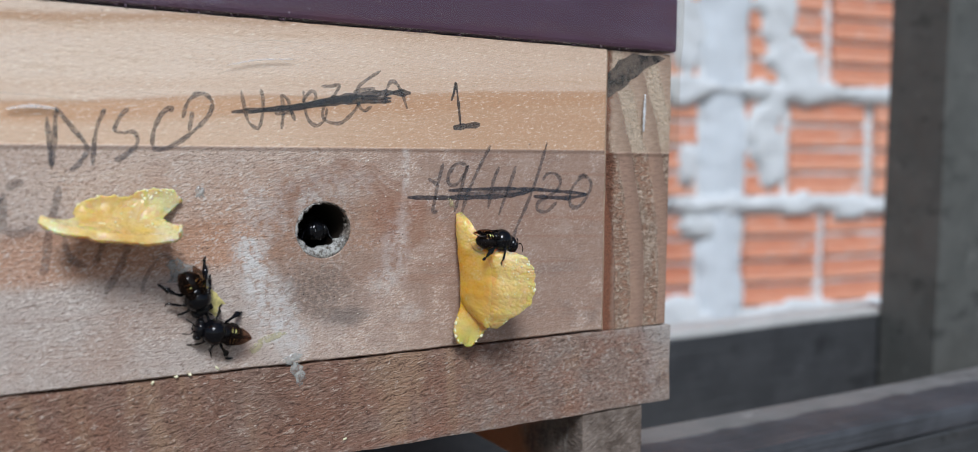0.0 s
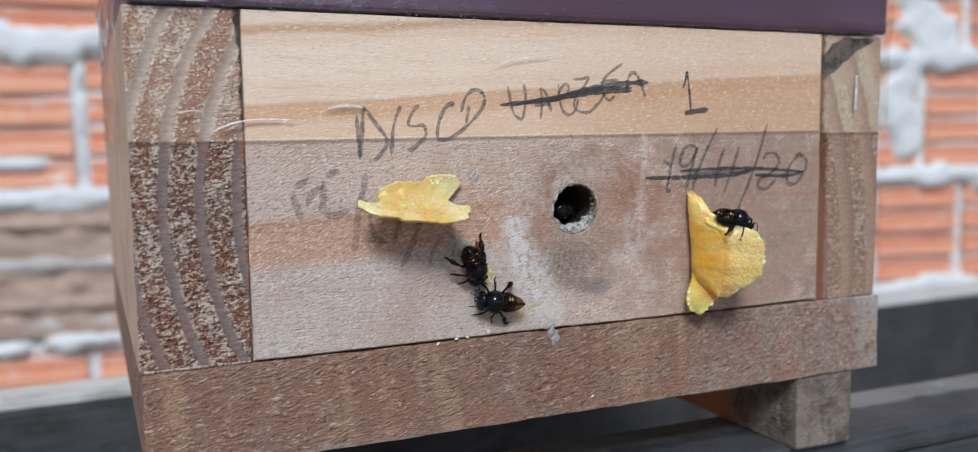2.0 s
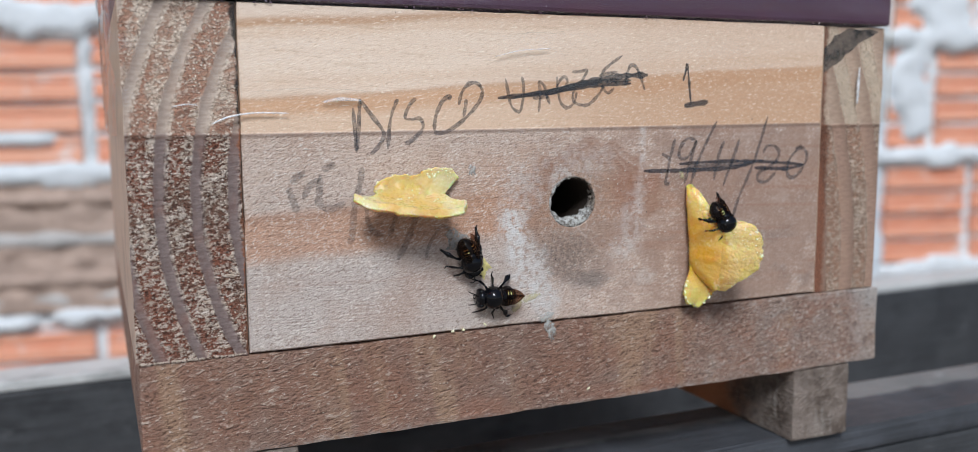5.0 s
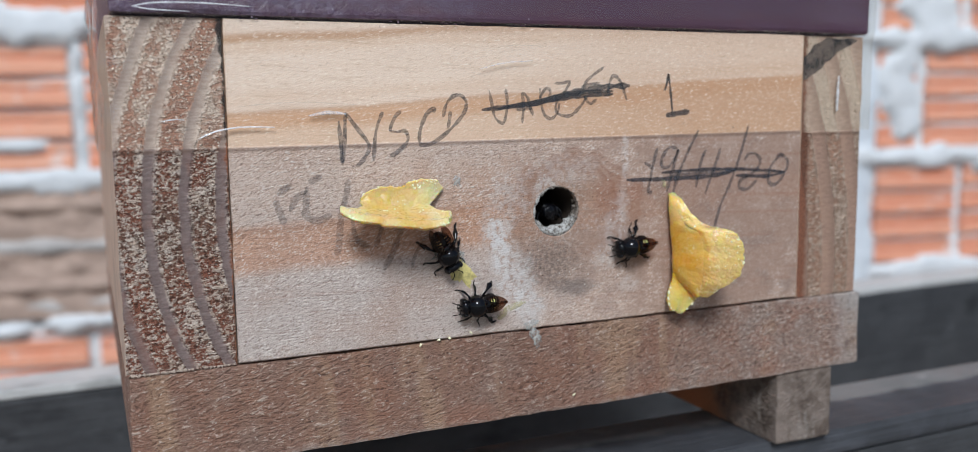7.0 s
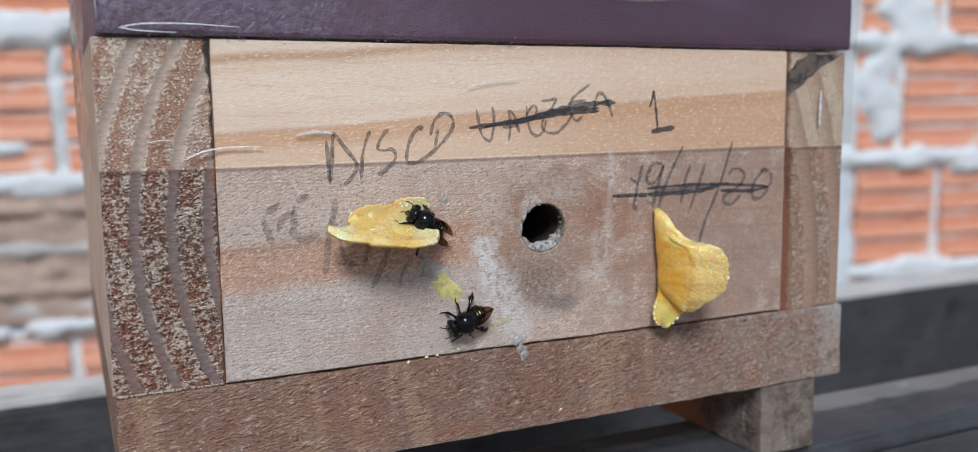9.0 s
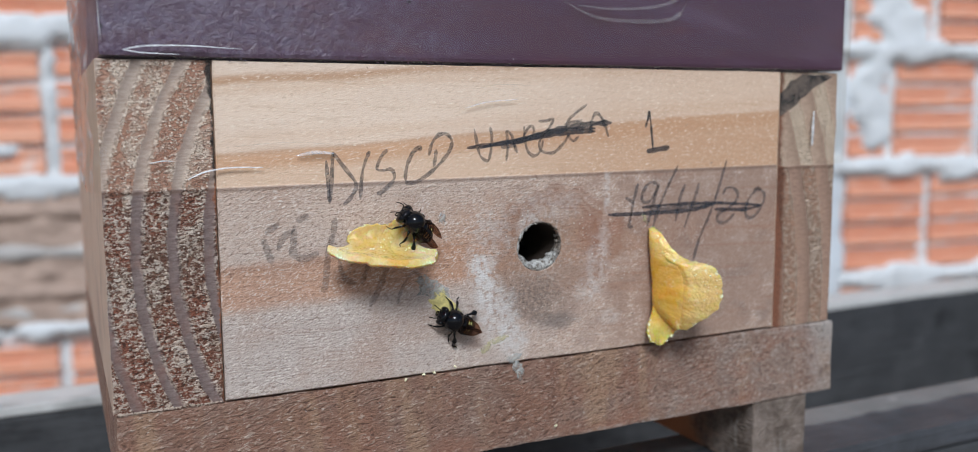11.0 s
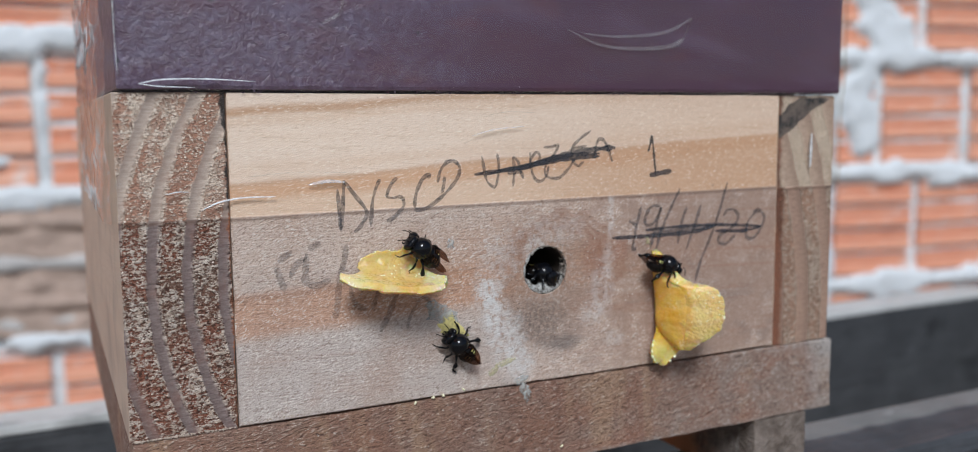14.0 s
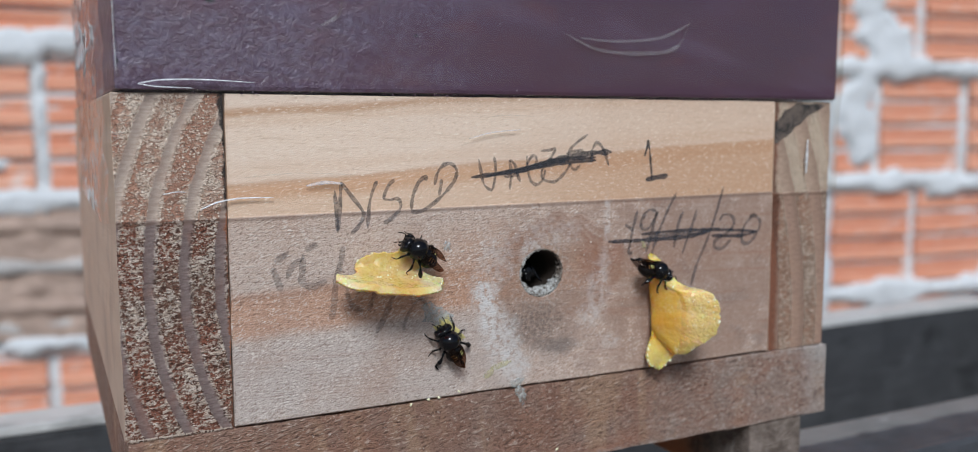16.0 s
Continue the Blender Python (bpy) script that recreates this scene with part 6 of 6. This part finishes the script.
def motions():
    walk(BEE_A, [(0.0, on(110.8, 24.4, -10, -9.5, 62)), (1.0, on(112.6, 24.2, -12, -9.5, 62)), (1.5, on(112.6, 24.0, -12, -9.5, 62)), (2.0, on(112.8, 23.7, -14, -9.5, 64)), (2.6, on(112.2, 23.6, -16, -9.5, 64)), (3.5, on(111.2, 24.2, -14, -9.5, 62)), (4.2, on(110.8, 24.2, -14, -9.5, 58)),
                 (5.0, on(110.2, 22.8, -60, -9.6, 40)), (5.7, on(109.0, 20.4, -105, -9.2, 22)), (6.3, on(107.8, 18.2, -140, -8.6, 8)), (6.5, on(105.8, 18.4, -164, -7.6, 2)), (6.7, on(101.4, 17.4, -184, -4.4)),
                 (7.0, on(95.4, 17.8, -174)), (7.2, on(90.0, 18.0, -157)), (7.4, on(88.6, 20.8, -196)), (7.6, on(83.2, 24.4, -194)),
                 (7.8, bee_pose(78.4, -0.6, 26.0, (-0.72, 0.68, 0.1), (-0.2, -0.75, 0.6))), (8.0, inside(75.8, 2.4, 25.4, (-0.2, 0.97, 0.1))), (8.3, inside(73.6, 8.0, 26.6, (-0.5, 0.85, 0.2))),
                 (8.6, inside(72.6, 10.5, 27.0, (-0.6, 0.75, 0.3))), (9.0, inside(72.0, 30.0, 26.6, (-0.3, 0.95, 0))), (9.6, inside(50.0, 50.0, 26.6, (-0.8, 0.6, 0))), (16.0, inside(40.0, 70.0, 26.6, (-0.8, 0.6, 0)))])
    down = (0.40, 0.34, -0.85), (0.1, -1.0, 0.1)
    walk(BEE_B, [(0.0, bee_pose(47.4, -3.4, 16.6, *down)), (1.5, bee_pose(47.6, -3.4, 16.8, *down)), (3.5, bee_pose(47.2, -3.4, 16.8, *down)), (6.3, bee_pose(47.4, -3.3, 17.2, *down)), (6.6, on(46.6, 17.0, -62, -3.0)), (7.0, on(45.4, 20.6, -64)), (7.2, on(45.2, 21.8, -68)), (7.4, on(45.0, 23.4, -84)),
                 (7.6, on(44.6, 24.8, -112)), (7.8, on(42.8, 25.0, -150)), (8.0, on(41.6, 24.4, -186)), (8.3, on(41.8, 24.4, -216)), (8.6, on(42.8, 27.0, -238, -3.2)), (9.0, on(44.4, 30.0, -220, -4.0, 20)),
                 (9.5, on(43.0, 32.4, -226, -4.8, 28)), (10.6, on(42.2, 33.8, -224, -4.9, 30)), (11.8, on(41.8, 34.8, -218, -4.9, 30)), (12.5, on(41.8, 34.8, -212, -4.9, 30)), (13.5, on(41.6, 34.4, -218, -4.9, 32)),
                 (14.5, on(41.2, 34.2, -222, -4.9, 32)), (15.0, on(40.6, 34.6, -226, -4.9, 30)), (16.0, on(41.6, 34.6, -216, -4.9, 32))])
    walk(BEE_C, [(0.0, on(53.0, 7.8, 166)), (2.0, on(54.4, 7.4, 172)), (3.5, on(55.4, 7.0, 174)), (5.2, on(55.0, 7.0, 180)), (7.0, on(54.6, 7.2, 184)), (8.0, on(54.6, 7.4, 190)), (9.0, on(54.6, 7.8, 202)),
                 (9.5, on(54.6, 9.8, 180)), (10.3, on(53.4, 11.0, 160)), (11.8, on(52.4, 11.4, 144)), (12.5, on(52.4, 10.8, 136)), (13.5, on(51.4, 11.0, 136)), (14.5, on(51.2, 10.8, 136)), (15.0, on(51.6, 10.4, 134)), (15.4, on(50.6, 11.2, 126)), (16.0, on(49.6, 12.0, 118))])
    walk(BEE_D, [(0.0, inside(74.5, 8.0, 26.8, (0.05, -1, 0.05))), (1.4, inside(74.2, 9.0, 26.6, (0.0, -1, 0.0))), (2.2, inside(74.0, 9.0, 26.8, (0.0, -1, 0.0))), (3.2, inside(74.0, 32.0, 26.6, (0.0, -1, 0.0))), (4.4, inside(74.0, 34.0, 26.6, (0.0, -1, 0.0))),
                 (6.0, inside(74.6, 9.0, 26.6, (0.0, -1, 0.0))), (7.3, inside(74.6, 8.0, 27.0, (0.1, -1, 0.0))), (7.7, inside(76.0, 30.0, 26.6, (0.1, -1, 0.0))), (8.1, inside(92.0, 46.0, 26.6, (0.5, -0.8, 0.0))),
                 (9.4, inside(94.0, 48.0, 26.6, (0.4, -0.9, 0.0))), (10.8, inside(76.0, 26.0, 26.6, (0.1, -1, 0.0))), (11.4, inside(74.6, 8.0, 26.8, (0.3, -0.95, -0.1))),
                 (11.8, bee_pose(76.8, -0.8, 26.2, (0.75, -0.55, -0.28), (0.2, -0.5, 0.8))), (12.0, bee_pose(78.8, -2.0, 25.4, (0.86, -0.38, -0.26), (0.1, -0.8, 0.55))), (12.2, bee_pose(80.0, -2.4, 26.4, (0.97, -0.14, 0.04), (0, -1, 0.3))),
                 (12.4, on(83.0, 28.0, 6)), (12.5, on(86.6, 28.6, 4)), (12.6, on(90.0, 28.8, -14)), (12.8, on(95.0, 26.4, -6)), (13.1, on(102.4, 26.8, -2, -4.0, 24)), (13.3, on(104.2, 26.8, -8, -5.0, 44)),
                 (13.6, on(105.8, 26.8, -14, -5.6, 54)), (14.5, on(104.8, 27.0, -12, -5.6, 54)), (15.2, on(104.0, 26.8, -16, -5.6, 54)), (16.0, on(104.2, 26.6, -18, -5.6, 54))])
    walk(BEE_E, [(0.0, inside(66.0, 60.0, 26.6, (0.2, -1, 0.0))), (11.0, inside(66.0, 60.0, 26.6, (0.2, -1, 0.0))), (11.9, inside(72.4, 17.0, 26.6, (0.1, -1, 0.0))), (12.3, inside(73.0, 11.0, 26.6, (0.0, -1, 0.0))), (12.6, inside(74.0, 9.0, 26.6, (0.0, -1, 0.0))), (13.7, inside(74.2, 9.0, 26.6, (0.0, -1, 0.0))),
                 (14.0, inside(75.0, 4.0, 26.0, (0.4, -0.9, -0.15))), (14.2, bee_pose(76.2, 0.2, 25.4, (0.55, -0.65, -0.5), (0.2, -0.5, 0.8))), (14.4, inside(74.6, 7.0, 26.4, (0.1, -1, -0.05))), (14.8, inside(73.6, 9.5, 26.8, (-0.1, -1, 0.0))),
                 (16.0, inside(73.6, 9.0, 27.0, (-0.1, -1, 0.0)))])
    gait(BEE_A, [(4.4, 7.9)])
    gait(BEE_B, [(6.6, 9.6)])
    gait(BEE_C, [(9.0, 11.6)], 10)
    gait(BEE_D, [(11.8, 13.5)])
    gait(BEE_E, [(13.8, 14.5)], 8)


motions()
